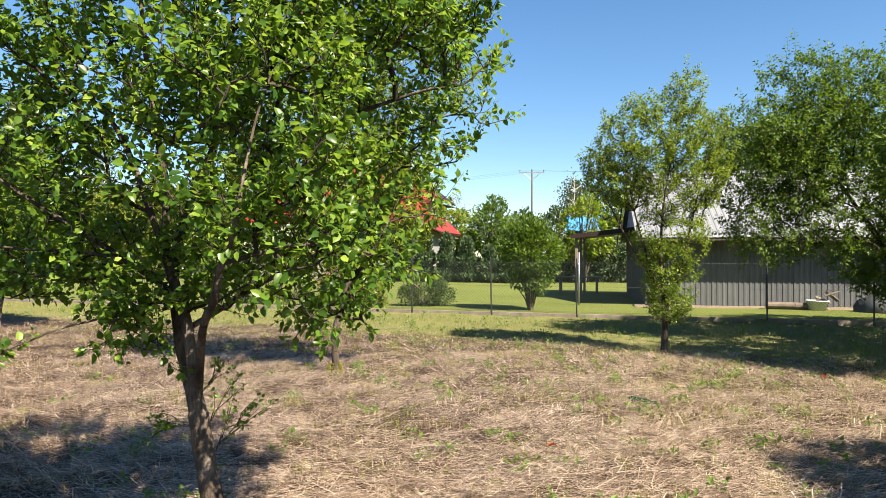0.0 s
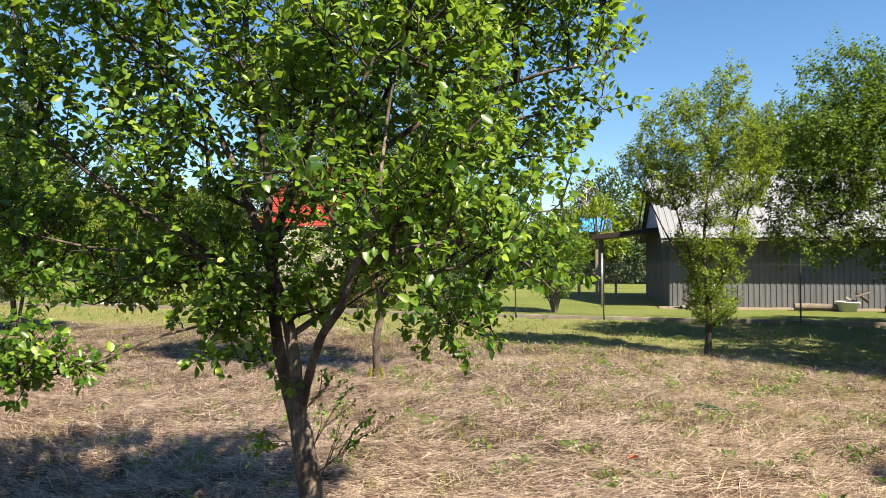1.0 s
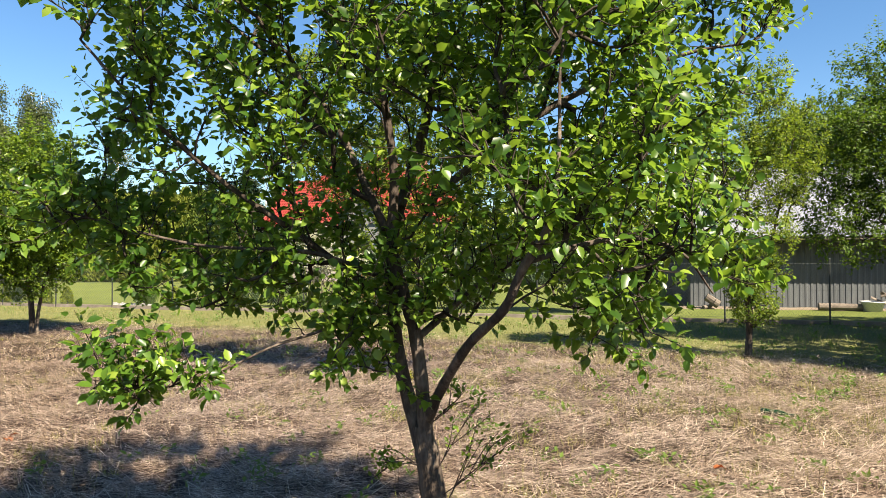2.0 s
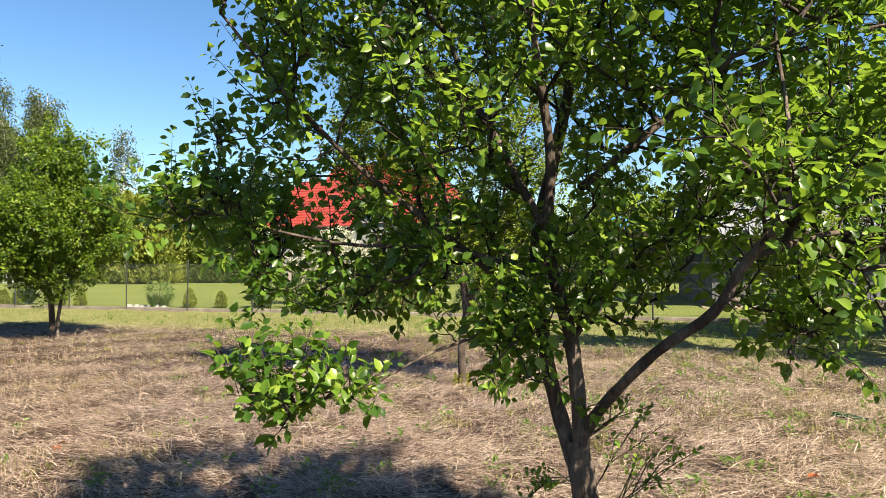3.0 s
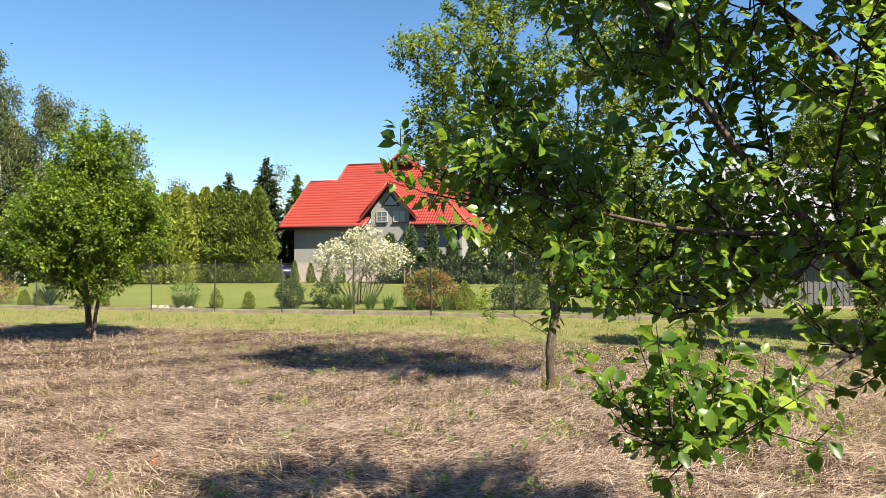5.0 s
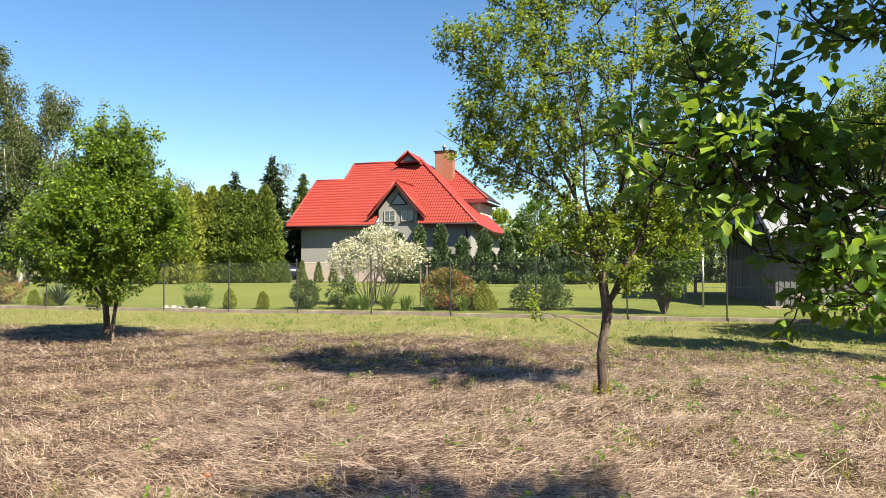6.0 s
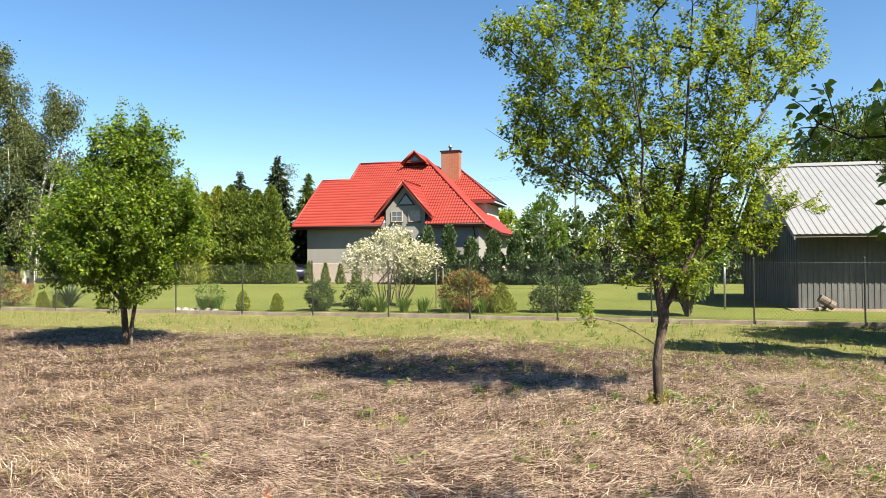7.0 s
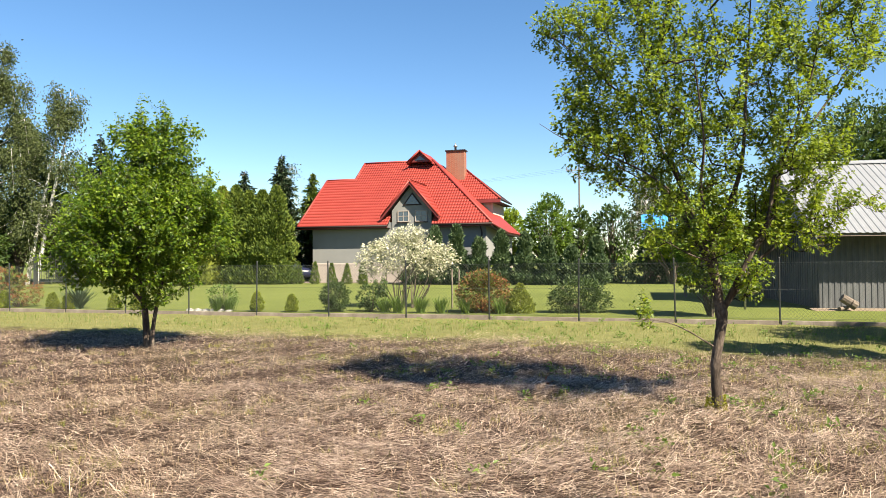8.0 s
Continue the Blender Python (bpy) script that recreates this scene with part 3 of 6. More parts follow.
def spruce(name, base, h, r, mat, label, group="", tiers=26, spray=0.4):
    """A spruce or fir: whorls of drooping branches with needle sprays."""
    ob = thing(name, base, rng.uniform(0, 360), label, "tree", group)
    P, D, N, L, chains = [], [], [], [], [(np.array([(0, 0, -0.1), (0, 0, h * 0.5), (0, 0, h)]), (0.16, 0.09, 0.01))]
    for k in range(tiers):
        s = 0.06 + 0.94 * k / tiers
        reach = r * (1 - s) ** 0.8 * (0.85 + 0.25 * math.sin(k * 2.4)) + 0.04
        for b in range(rng.integers(9, 13)):
            a = rng.random() * math.tau
            q = reach * rng.uniform(0.6, 1.15)
            d = np.array([math.cos(a), math.sin(a), 0])
            z = s * h + rng.normal() * 0.12
            line = np.array([[0, 0, z], d * q * 0.55 + [0, 0, z - 0.1 * q], d * q + [0, 0, z - 0.02 * q]])
            chains.append((line, (0.025, 0.015, 0.004)))
            m = max(5, int(q * 15))
            f = rng.random(m)
            P.append(line[0] + (line[2] - line[0]) * f[:, None] + [0, 0, 0] - np.array([0, 0, 0.1 * q]) * (f * (1 - f) * 3)[:, None])
            D.append(d + rng.normal(size=(m, 3)) * 0.55 + [0, 0, -0.12])
            N.append(np.array([0, 0, 1.0]) + rng.normal(size=(m, 3)) * 0.4)
            L.append(spray * rng.uniform(0.6, 1.3, m) * min(1.0, 0.4 + reach))
    P, D, N, L = (np.concatenate(v) for v in (P, D, N, L))
    V, F = leaves(P, D, N, L, L * 0.4, curl=0.25)
    put("needles", mesh_np("needles", V, F), mat, ob, kind="stuff")
    V, F = tubes(chains, 5)
    put("trunk", mesh_np("trunk", V, F, True), m_bark, ob)
    return ob


def bush(name, base, blobs, n, leaf, mat, label, stems=6, stem_r=0.015, group="", category="shrub", foot=0.05):
    """A many-stemmed bush with leaves in clumps."""
    ob = thing(name, base, 0, label, category, group)
    c = in_blobs(blobs, max(20, n // 14), 0.65)
    i = rng.integers(0, len(c), n)
    size = np.mean([b[3] for b in blobs])
    P = c[i] + rng.normal(size=(n, 3)) * 0.11 * size
    P[:, 2] = np.maximum(P[:, 2], 0.02)
    mid = np.mean([b[:3] for b in blobs], axis=0)
    D = unit(unit(P - mid) + rng.normal(size=(n, 3)) * 0.6 + [0, 0, 0.1])
    N = unit(np.array([0.2, -0.3, 0.9]) + rng.normal(size=(n, 3)) * 0.55)
    L = leaf * rng.uniform(0.6, 1.4, n)
    V, F = leaves(P, D, N, L, L * rng.uniform(0.4, 0.65, n))
    put("foliage", mesh_np("foliage", V, F), mat, ob, kind="stuff")
    ends = c[rng.permutation(len(c))[:stems * 4]]
    chains = []
    for k, e in enumerate(ends):
        a = (k % stems) * math.tau / stems
        f = np.array([math.cos(a), math.sin(a), 0]) * foot * size
        chains.append((np.array([f - [0, 0, 0.05], f * 2 + (e - f) * [0.25, 0.25, 0.45], e]), (stem_r, stem_r * 0.7, stem_r * 0.25)))
    V, F = tubes(chains, 5)
    put("stemwork", mesh_np("stemwork", V, F, True), m_bark_light, ob, kind="stuff")
    return ob


# ---- ground ----
A = -0.2835                                     # the fence's direction, which house and barn share
AD = math.degrees(A)
CX, CY = -9.9, 21.45                            # a fence post: origin of the plan's u (along) and v (beyond)


def uv(x, y):
    dx, dy = np.asarray(x) - CX, np.asarray(y) - CY
    return dx * math.cos(A) + dy * math.sin(A), -dx * math.sin(A) + dy * math.cos(A)


def height(u, v):
    u, v = np.asarray(u, float), np.asarray(v, float)
    field = 0.018 * np.sin(u * 1.9 + 0.7 * v) * np.sin(v * 1.3 - 0.4 * u) + 0.012 * np.sin(u * 4.3 - v * 3.1) + 0.02 * np.sin(0.5 * u + 1) * np.sin(0.45 * v)
    return np.where(v > 0, 0.07 + 0.0042 * np.minimum(v, 45), field - 0.02)


gu = np.unique(np.round(np.concatenate([np.linspace(-900, -60, 12), np.linspace(-60, -14, 20), np.arange(-14, 32, 0.3), np.linspace(32, 80, 14), np.linspace(80, 900, 12)]), 3))
gv = np.unique(np.round(np.concatenate([np.linspace(-700, -40, 10), np.linspace(-40, -24, 8), np.arange(-24, -0.1, 0.3), [-0.04, 0.04], np.arange(0.5, 30, 1.0), np.linspace(30, 90, 16), np.linspace(90, 1500, 14)]), 3))
GU, GV = np.meshgrid(gu, gv)
verts = np.stack([GU, GV, height(GU, GV)], -1).reshape(-1, 3)
i, j = np.meshgrid(np.arange(len(gv) - 1), np.arange(len(gu) - 1), indexing="ij")
q = (i * len(gu) + j).ravel()
ground = put("ground", mesh_np("ground", verts, np.stack([q, q + 1, q + 1 + len(gu), q + len(gu)], 1), True), m_ground)
ground.matrix_basis = pose(CX, CY, 0, 0, 0, AD)
tagged(ground, "straw-covered field with a grass strip and mown lawn", "ground", kind="structure")


def on_ground(x, y):
    return float(height(*uv(x, y)))


# ---- fence ----
SP, PH = 2.4, 1.52
fence = thing("fence", (CX, CY, 0), AD, "dark chain-link fence on a low concrete base", "fence")
post_bm = bmesh.new()
rod(post_bm, (0, 0, -0.3), (0, 0, 0.11 + PH), 0.021, sides=10)
lathe(post_bm, [(0.001, 0.11 + PH + 0.02), (0.018, 0.11 + PH + 0.012), (0.025, 0.11 + PH - 0.005), (0.025, 0.11 + PH - 0.03)][::-1], 10)
post_me = bpy.data.meshes.new("post")
post_bm.to_mesh(post_me)
post_bm.free()
board_bm = box(bmesh.new(), 0.03, SP - 0.03, -0.028, 0.028, -0.25, 0.105)
bmesh.ops.bevel(board_bm, geom=board_bm.edges[:], offset=0.008, segments=1, affect="EDGES")
board_me = bpy.data.meshes.new("base_board")
board_bm.to_mesh(board_me)
board_bm.free()
ch = 0.045
V, F = [], []
for sgn in (1, -1):
    for c in np.arange(-PH, SP + PH, ch * 2):
        ts = sorted([0.0 - c, SP - c] if sgn > 0 else [c - SP, c - 0.0])
        t0, t1 = max(0.0, ts[0]), min(PH - 0.12, ts[1])
        if t1 - t0 > 0.05:
            V.append([(c + sgn * t0, 0.004 * sgn - 0.028, 0.13 + t0), (c + sgn * t1, 0.004 * sgn - 0.028, 0.13 + t1)])
wires = [(np.array(v), (0.0022, 0.0022)) for v in V]
wires += [(np.array([(0, -0.028, z), (SP, -0.028, z)]), (0.003, 0.003)) for z in (0.15, 0.85, PH - 0.01)]
Vw, Fw = tubes(wires, 3)
mesh_me = mesh_np("wire_mesh", Vw, Fw)
for me, mat in ((post_me, m_post), (board_me, m_concrete), (mesh_me, m_wire)):
    me.materials.append(mat)
K0, K1 = -9, 14
for k in range(K0, K1 + 1):
    ob = put("post", post_me, None, fence)
    ob.matrix_basis = pose(SP * k, 0, 0, rng.normal() * 0.5, rng.normal() * 0.5, 0)
    if k < K1:
        ob = put("base_board", board_me, None, fence)
        ob.matrix_basis = pose(SP * k, rng.normal() * 0.006, rng.normal() * 0.008, 0, rng.normal() * 0.2, 0)
        ob = put("wire_mesh", mesh_me, None, fence)
        ob.matrix_basis = pose(SP * k, 0, 0)

# ---- house ----
HX, HY, HZ = -12.95, 46.0, 0.15
house = thing("house", (HX, HY, HZ), AD, "grey rendered house with a bright red tiled roof", "house")
TP = 3.6 / 4.6                                  # the main roof's pitch
EV, EZ = -0.6, 3.76


def tiled(rows, O, up_dir, along, parent, col=0.183, row=0.35):
    """Pressed metal tiles on one roof plane: rows of (left, right) spans from the eave up."""
    O, up_dir, along = np.array(O, float), unit(np.array(up_dir, float)), unit(np.array(along, float))
    nrm = np.cross(along, up_dir)
    nrm *= np.sign(nrm[2])
    for k, spans in enumerate(rows):
        for a, b in spans:
            if b - a < 0.05:
                continue
            us = np.unique(np.clip(np.concatenate([np.arange(math.floor(a / col) * col, b + col, col / 4), [a, b]]), a, b))
            wave = 0.022 * np.sin(us / col * math.tau) + 0.01 * np.sin(us / col * math.tau * 2)
            g = [O + up_dir * (k * row + d) + np.outer(us, along) + np.outer(wave + h, nrm) for d, h in ((-0.012, -0.02), (0.0, 0.045), (row * 0.55, 0.034), (row, 0.0))]
            n = len(us)
            i, j = np.meshgrid(np.arange(3), np.arange(n - 1), indexing="ij")
            q = (i * n + j).ravel()
            put("tile_course", mesh_np("tile_course", np.concatenate(g), [np.stack([q, q + 1, q + 1 + n, q + n], 1)], True), m_roof, parent)


walls = bmesh.new()
slab(walls, [(0, 0, 1.3), (12.0, 0, 1.3), (12.0, 0, 3.95), (0, 0, 3.95)], (0, 0.3, 0))
slab(walls, [(0, 0.3, 1.3), (0, 9.2, 1.3), (0, 9.2, 3.95), (0, 4.0, 7.1), (0, 0.3, 4.2)], (0.3, 0, 0))
slab(walls, [(12.0, 0.3, 1.3), (12.0, 9.2, 1.3), (12.0, 9.2, 3.6), (12.0, 0.3, 3.9)], (-0.3, 0, 0))
slab(walls, [(0.3, 9.2, 1.3), (11.7, 9.2, 1.3), (11.7, 9.2, 3.95), (0.3, 9.2, 3.95)], (0, -0.3, 0))
part("wall", walls, m_render, house, "smooth grey rendered wall")
part("plinth", box(bmesh.new(), -0.03, 12.03, -0.03, 9.23, -0.3, 1.3), m_plinth, house, "paler rendered plinth", bevel=0.02)
part("terrace_edge", box(bmesh.new(), -1.0, 13.0, -1.2, -0.03, -0.3, 0.06), m_concrete, house, bevel=0.02)
up_main = (0, 1, TP)
n_rows = int(math.hypot(6.4, 6.4 * TP) / 0.35)
rows = []
for k in range(n_rows):
    dv = (k + 0.5) * 0.35 / math.hypot(1, TP)
    z = EZ + dv * TP
    right = 12.45 - dv * 0.895
    left = -0.8 if dv < 4.6 else 1.45
    rows.append([(left, 5.62), (8.62, right)] if dv < 0.75 else [(left, right)])
front_rows = rows
top_v = EV + 6.4
top_z = EZ + 6.4 * TP
under = bmesh.new()
slab(under, [(-0.78, EV + 0.02, EZ - 0.02), (5.6, EV + 0.02, EZ - 0.02), (5.6, EV + 0.8, EZ + 0.8 * TP - 0.02), (8.64, EV + 0.8, EZ + 0.8 * TP - 0.02), (8.64, EV + 0.02, EZ - 0.02), (12.4, EV + 0.02, EZ - 0.02), (6.7, top_v, top_z - 0.02), (1.47, top_v, top_z - 0.02), (1.47, EV + 4.6, EZ + 4.6 * TP - 0.02), (-0.78, EV + 4.6, EZ + 4.6 * TP - 0.02)], (0, 0.07, -0.09))
roof = part("roof", under, m_gutter, house, "bright red pressed metal tile roof")
tiled(front_rows, (0, EV, EZ), up_main, (1, 0, 0), roof)
back = bmesh.new()
slab(back, [(-0.8, EV + 4.6, EZ + 3.6), (1.5, EV + 4.6, EZ + 3.6), (1.5, 9.8, EZ), (-0.8, 9.8, EZ)], (0, -0.05, -0.1))
slab(back, [(1.45, top_v, top_z), (6.7, top_v, top_z), (6.7, 12.0, 4.0), (1.45, 12.0, 4.0)], (0, -0.05, -0.1))
slab(back, [(12.43, EV, EZ + 0.05), (12.75, 3.2, 3.3), (6.72, top_v, top_z + 0.02)], (-0.06, 0.02, -0.08))
slab(back, [(12.75, 3.2, 3.3), (12.75, 9.0, 3.3), (6.72, 9.0, top_z + 0.02), (6.72, top_v, top_z + 0.02)], (-0.06, 0.02, -0.08))
part("roof_rear", back, m_roof, house)
# ridge and hip caps
for a, b in (((-0.8, EV + 4.6, EZ + 3.62), (1.5, EV + 4.6, EZ + 3.62)), ((1.45, top_v, top_z + 0.02), (5.3, top_v, top_z + 0.02)), ((12.47, EV, EZ + 0.04), (6.75, top_v, top_z + 0.06)), ((-0.82, EV, EZ + 0.02), (-0.82, EV + 4.6, EZ + 3.62)), ((1.43, EV + 4.65, EZ + 3.66), (1.43, top_v, top_z + 0.02))):
    part("ridge_cap", rod(bmesh.new(), a, b, 0.075, sides=8), m_roof, house, smooth=True)
# gutters, fascia, downpipes
for u0, u1 in ((-0.85, 5.6), (8.65, 12.5)):
    part("gutter", rod(bmesh.new(), (u0, EV - 0.06, EZ - 0.07), (u1, EV - 0.06, EZ - 0.07), 0.065, sides=10), m_gutter, house, smooth=True)
    part("fascia", box(bmesh.new(), u0, u1, EV + 0.0, EV + 0.03, EZ - 0.2, EZ - 0.03), m_fascia, house)
    part("soffit", box(bmesh.new(), u0, u1, EV + 0.03, 0.0, EZ - 0.2, EZ - 0.17), m_gutter, house)
for u in (8.75, 11.75):
    pipe = bmesh.new()
    rod(pipe, (u, EV - 0.06, EZ - 0.1), (u, -0.1, EZ - 0.55), 0.045)
    rod(pipe, (u, -0.1, EZ - 0.55), (u, -0.1, 0.1), 0.045)
    part("downpipe", pipe, m_gutter, house, smooth=True)
part("side_gutter", rod(bmesh.new(), (12.5, EV, EZ - 0.05), (12.8, 3.2, 3.25), 0.06, sides=10), m_fascia, house, smooth=True)
part("side_soffit", slab(bmesh.new(), [(12.0, EV, EZ - 0.2), (12.45, EV, EZ - 0.2), (12.72, 3.2, 3.15), (12.72, 9, 3.15), (12.0, 9, 3.15)], (0, 0, 0.03)), m_gutter, house)
# wall dormer
part("dormer_wall", slab(bmesh.new(), [(5.74, -0.04, 1.3), (8.44, -0.04, 1.3), (8.44, -0.04, 4.7), (7.13, -0.04, 6.3), (7.05, -0.04, 6.3), (5.74, -0.04, 4.7)], (0, 2.4, 0)), m_render, house, "grey rendered dormer gable")
DP, DZ, DW, DE = 7.1, 6.52, 1.95, 4.25           # ridge u, ridge z, half width, eave z
for s in (-1, 1):
    dlen = math.hypot(DW, DZ - DE)
    rr = [[(0, 0.75 + 0.62 * k)] for k in range(int(dlen / 0.35) + 1)]
    part("verge_board", slab(bmesh.new(), [(DP, -0.54, DZ + 0.05), (DP + s * (DW + 0.05), -0.54, DE), (DP + s * (DW + 0.05), -0.54, DE - 0.24), (DP, -0.54, DZ - 0.2)], (0, 0.05, 0)), m_fascia, house, "dark red verge board")
    droof = part("dormer_roof", slab(bmesh.new(), [(DP, -0.48, DZ - 0.1), (DP + s * DW, -0.48, DE - 0.1), (DP + s * DW, 0.6, DE - 0.1), (DP, 2.4, DZ - 0.1)], (0, 0, -0.05)), m_gutter, house)
    tiled(rr, (DP + s * DW, -0.5, DE), (-s * DW, 0, DZ - DE), (0, 1, 0), droof)
    part("ridge_cap", rod(bmesh.new(), (DP, -0.52, DZ + 0.05), (DP + s * DW, -0.52, DE + 0.05), 0.06), m_roof, house, smooth=True)
part("ridge_cap", rod(bmesh.new(), (DP, -0.56, DZ + 0.06), (DP, 2.9, DZ + 0.06), 0.075), m_roof, house, smooth=True)


def window(u0, u1, z0, z1, v, bars_u, bars_z, parent):
    win = put("window", bpy.data.meshes.new("window"), None, parent)
    fr = bmesh.new()
    w = 0.05
    for b in ((u0, u1, z0, z0 + w), (u0, u1, z1 - w, z1), (u0, u0 + w, z0 + w, z1 - w), (u1 - w, u1, z0 + w, z1 - w)):
        box(fr, b[0], b[1], v - 0.05, v + 0.02, b[2], b[3])
    me = bpy.data.meshes.new("window_frame")
    fr.to_mesh(me)
    fr.free()
    me.materials.append(m_plinth)
    win.data = me
    part("pane", box(bmesh.new(), u0 + w, u1 - w, v - 0.025, v - 0.01, z0 + w, z1 - w), m_glass, win)
    for b in bars_u:
        part("glazing_bar", box(bmesh.new(), b - 0.015, b + 0.015, v - 0.045, v - 0.026, z0 + w, z1 - w), m_plinth, win)
    for b in bars_z:
        part("glazing_bar", box(bmesh.new(), u0 + w, u1 - w, v - 0.044, v - 0.027, b - 0.015, b + 0.015), m_plinth, win)
    part("sill", box(bmesh.new(), u0 - 0.06, u1 + 0.06, v - 0.12, v - 0.05, z0 - 0.05, z0), m_gutter, win)
    return win


window(6.15, 6.92, 3.95, 4.68, -0.05, (6.53,), (4.32,), house)
window(7.34, 8.15, 3.95, 4.68, -0.05, (7.75,), (4.32,), house)
tri = bmesh.new()
slab(tri, [(6.5, -0.09, 5.02), (7.8, -0.09, 5.02), (7.15, -0.09, 5.85)], (0, 0.05, 0))
tw = part("window_frame", tri, m_gutter, house)
part("pane", slab(bmesh.new(), [(6.66, -0.1, 5.09), (7.64, -0.1, 5.09), (7.15, -0.1, 5.72)], (0, 0.02, 0)), m_glass, tw)
# gablet on top of the roof
GP, GZ, GB = 6.15, 9.35, 8.55
part("gablet", slab(bmesh.new(), [(GP - 0.72, 4.75, GB), (GP + 0.72, 4.75, GB), (GP, 4.75, GZ - 0.1)], (0, 1.2, 0)), m_fascia, house, "dark triangular roof gablet")
part("vent_window", slab(bmesh.new(), [(GP - 0.4, 4.72, GB + 0.12), (GP + 0.4, 4.72, GB + 0.12), (GP, 4.72, GZ - 0.35)], (0, 0.02, 0)), m_glass, house)
for s in (-1, 1):
    part("gablet_roof", slab(bmesh.new(), [(GP, 4.55, GZ), (GP + s * 0.95, 4.55, GB - 0.08), (GP + s * 0.95, 7.5, GB - 0.08), (GP, 7.5, GZ)], (0, 0, -0.1)), m_roof, house)
    part("ridge_cap", rod(bmesh.new(), (GP, 4.53, GZ), (GP + s * 0.97, 4.53, GB - 0.08), 0.07), m_roof, house, smooth=True)
# upper wing at the back
part("upper_wall", box(bmesh.new(), 7.6, 11.15, 6.3, 10.5, 3.9, 5.75), m_cream, house, "cream rendered upper wall")
bl = math.hypot(3.5, 2.85)
rows = []
for k in range(int(bl / 0.35) + 1):
    f = min(1, (k + 0.5) * 0.35 / bl)
    rows.append([(6.4 if f > 0.5 else 8.2 - 1.0 * f, 11.75 - 3.55 * f)])
wing = bmesh.new()
slab(wing, [(7.0, 5.92, 5.78), (11.7, 5.92, 5.78), (8.2, 9.4, 8.62), (6.4, 9.4, 8.62)], (0, 0.05, -0.12))
slab(wing, [(11.75, 5.9, 5.8), (11.75, 11, 5.8), (8.2, 11, 8.62), (8.2, 9.4, 8.62)], (-0.05, 0, -0.08))
wing_roof = part("wing_roof", wing, m_gutter, house)
tiled(rows, (0, 5.9, 5.8), (0, 3.5, 2.85), (1, 0, 0), wing_roof)
part("wing_fascia", box(bmesh.new(), 7.6, 11.8, 5.86, 5.9, 5.55, 5.78), m_fascia, house)
part("wing_soffit", box(bmesh.new(), 7.6, 11.75, 5.9, 10.9, 5.56, 5.6), m_gutter, house)
part("ridge_cap", rod(bmesh.new(), (11.8, 5.88, 5.84), (8.2, 9.4, 8.68), 0.07), m_roof, house, smooth=True)
part("ridge_cap", rod(bmesh.new(), (6.4, 9.4, 8.66), (8.2, 9.4, 8.66), 0.07), m_roof, house, smooth=True)
chim = part("chimney", box(bmesh.new(), 7.2, 8.62, 8.0, 8.7, 7.0, 9.75), m_brick, house, "red brick chimney")
part("chimney_cap", box(bmesh.new(), 7.12, 8.7, 7.92, 8.78, 9.75, 9.84), m_gutter, chim, "dark metal cap")
cowl = bmesh.new()
lathe(cowl, [(0.09, 9.84), (0.09, 10.1), (0.16, 10.12), (0.16, 10.22), (0.05, 10.3), (0.03, 10.45)], 10)
bmesh.ops.translate(cowl, verts=cowl.verts[:], vec=(7.85, 8.35, 0))
part("chimney_cowl", cowl, m_chrome, chim, "grey metal cowl", smooth=True)

# ---- barn ----
BX, BY, BZ = 6.93, 20.95, 0.1
BA = -10.3                                      # the barn stands a little askew to the fence
barn = thing("barn", (BX, BY, BZ), BA, "long grey corrugated sheet barn with a pale metal roof", "barn")
BL, BD, BR, OH = 13.5, 6.0, 4.7, 0.85          # length, depth, ridge height, eave overhang
slope = 0.649
BE = BR - slope * BD / 2 - 0.06


def sheet(name, O, along, up_dir, length, rise, pitch, depth, mat, parent, label=""):
    """Trapezoid-ribbed sheet metal."""
    O, along, up_dir = np.array(O, float), unit(np.array(along, float)), unit(np.array(up_dir, float))
    nrm = np.cross(along, up_dir)
    n = int(length / pitch)
    us, hs = [], []
    for k in range(n):
        for f, h in ((0.0, 0), (0.5, 0), (0.58, 1), (0.92, 1)):
            us.append((k + f) * pitch)
            hs.append(h * depth)
    us, hs = np.array(us + [n * pitch]), np.array(hs + [0.0])
    g = [O + up_dir * d + np.outer(us, along) + np.outer(hs + o, nrm) for d, o in ((0, 0), (rise, 0), (rise, -0.012), (0, -0.012))]
    m = len(us)
    V = np.concatenate(g)
    i, j = np.meshgrid(np.arange(4), np.arange(m - 1), indexing="ij")
    nx = ((i + 1) % 4)
    F = np.stack([i * m + j, i * m + j + 1, nx * m + j + 1, nx * m + j], -1).reshape(-1, 4)
    return put(name, mesh_np(name, V, [F]), mat, parent, label)


sheet("front_wall", (0, 0, 0), (1, 0, 0), (0, 0, 1), BL, BE + 0.05, 0.165, 0.016, m_tin_wall, barn, "weathered grey corrugated wall")
sheet("rear_wall", (BL, BD, 0), (-1, 0, 0), (0, 0, 1), BL, BE, 0.165, 0.028, m_tin_wall, barn)
for u, s in ((0.0, 1), (BL - 0.1, 1)):
    part("gable_wall", slab(bmesh.new(), [(u, 0.02, 0), (u, BD - 0.02, 0), (u, BD - 0.02, BE), (u, BD / 2, BR - 0.12), (u, 0.02, BE)], (0.08, 0, 0)), m_tin_wall, barn)
for k in range(int(BD / 0.2)):
    v = 0.1 + k * 0.2
    top = BE + (BR - BE - 0.2) * (1 - abs(v - BD / 2) / (BD / 2))
    part("gable_batten", box(bmesh.new(), -0.025, 0.0, v, v + 0.05, 0.02, top), m_tin_wall, barn)
run = (BD / 2 + OH) * math.hypot(1, slope)
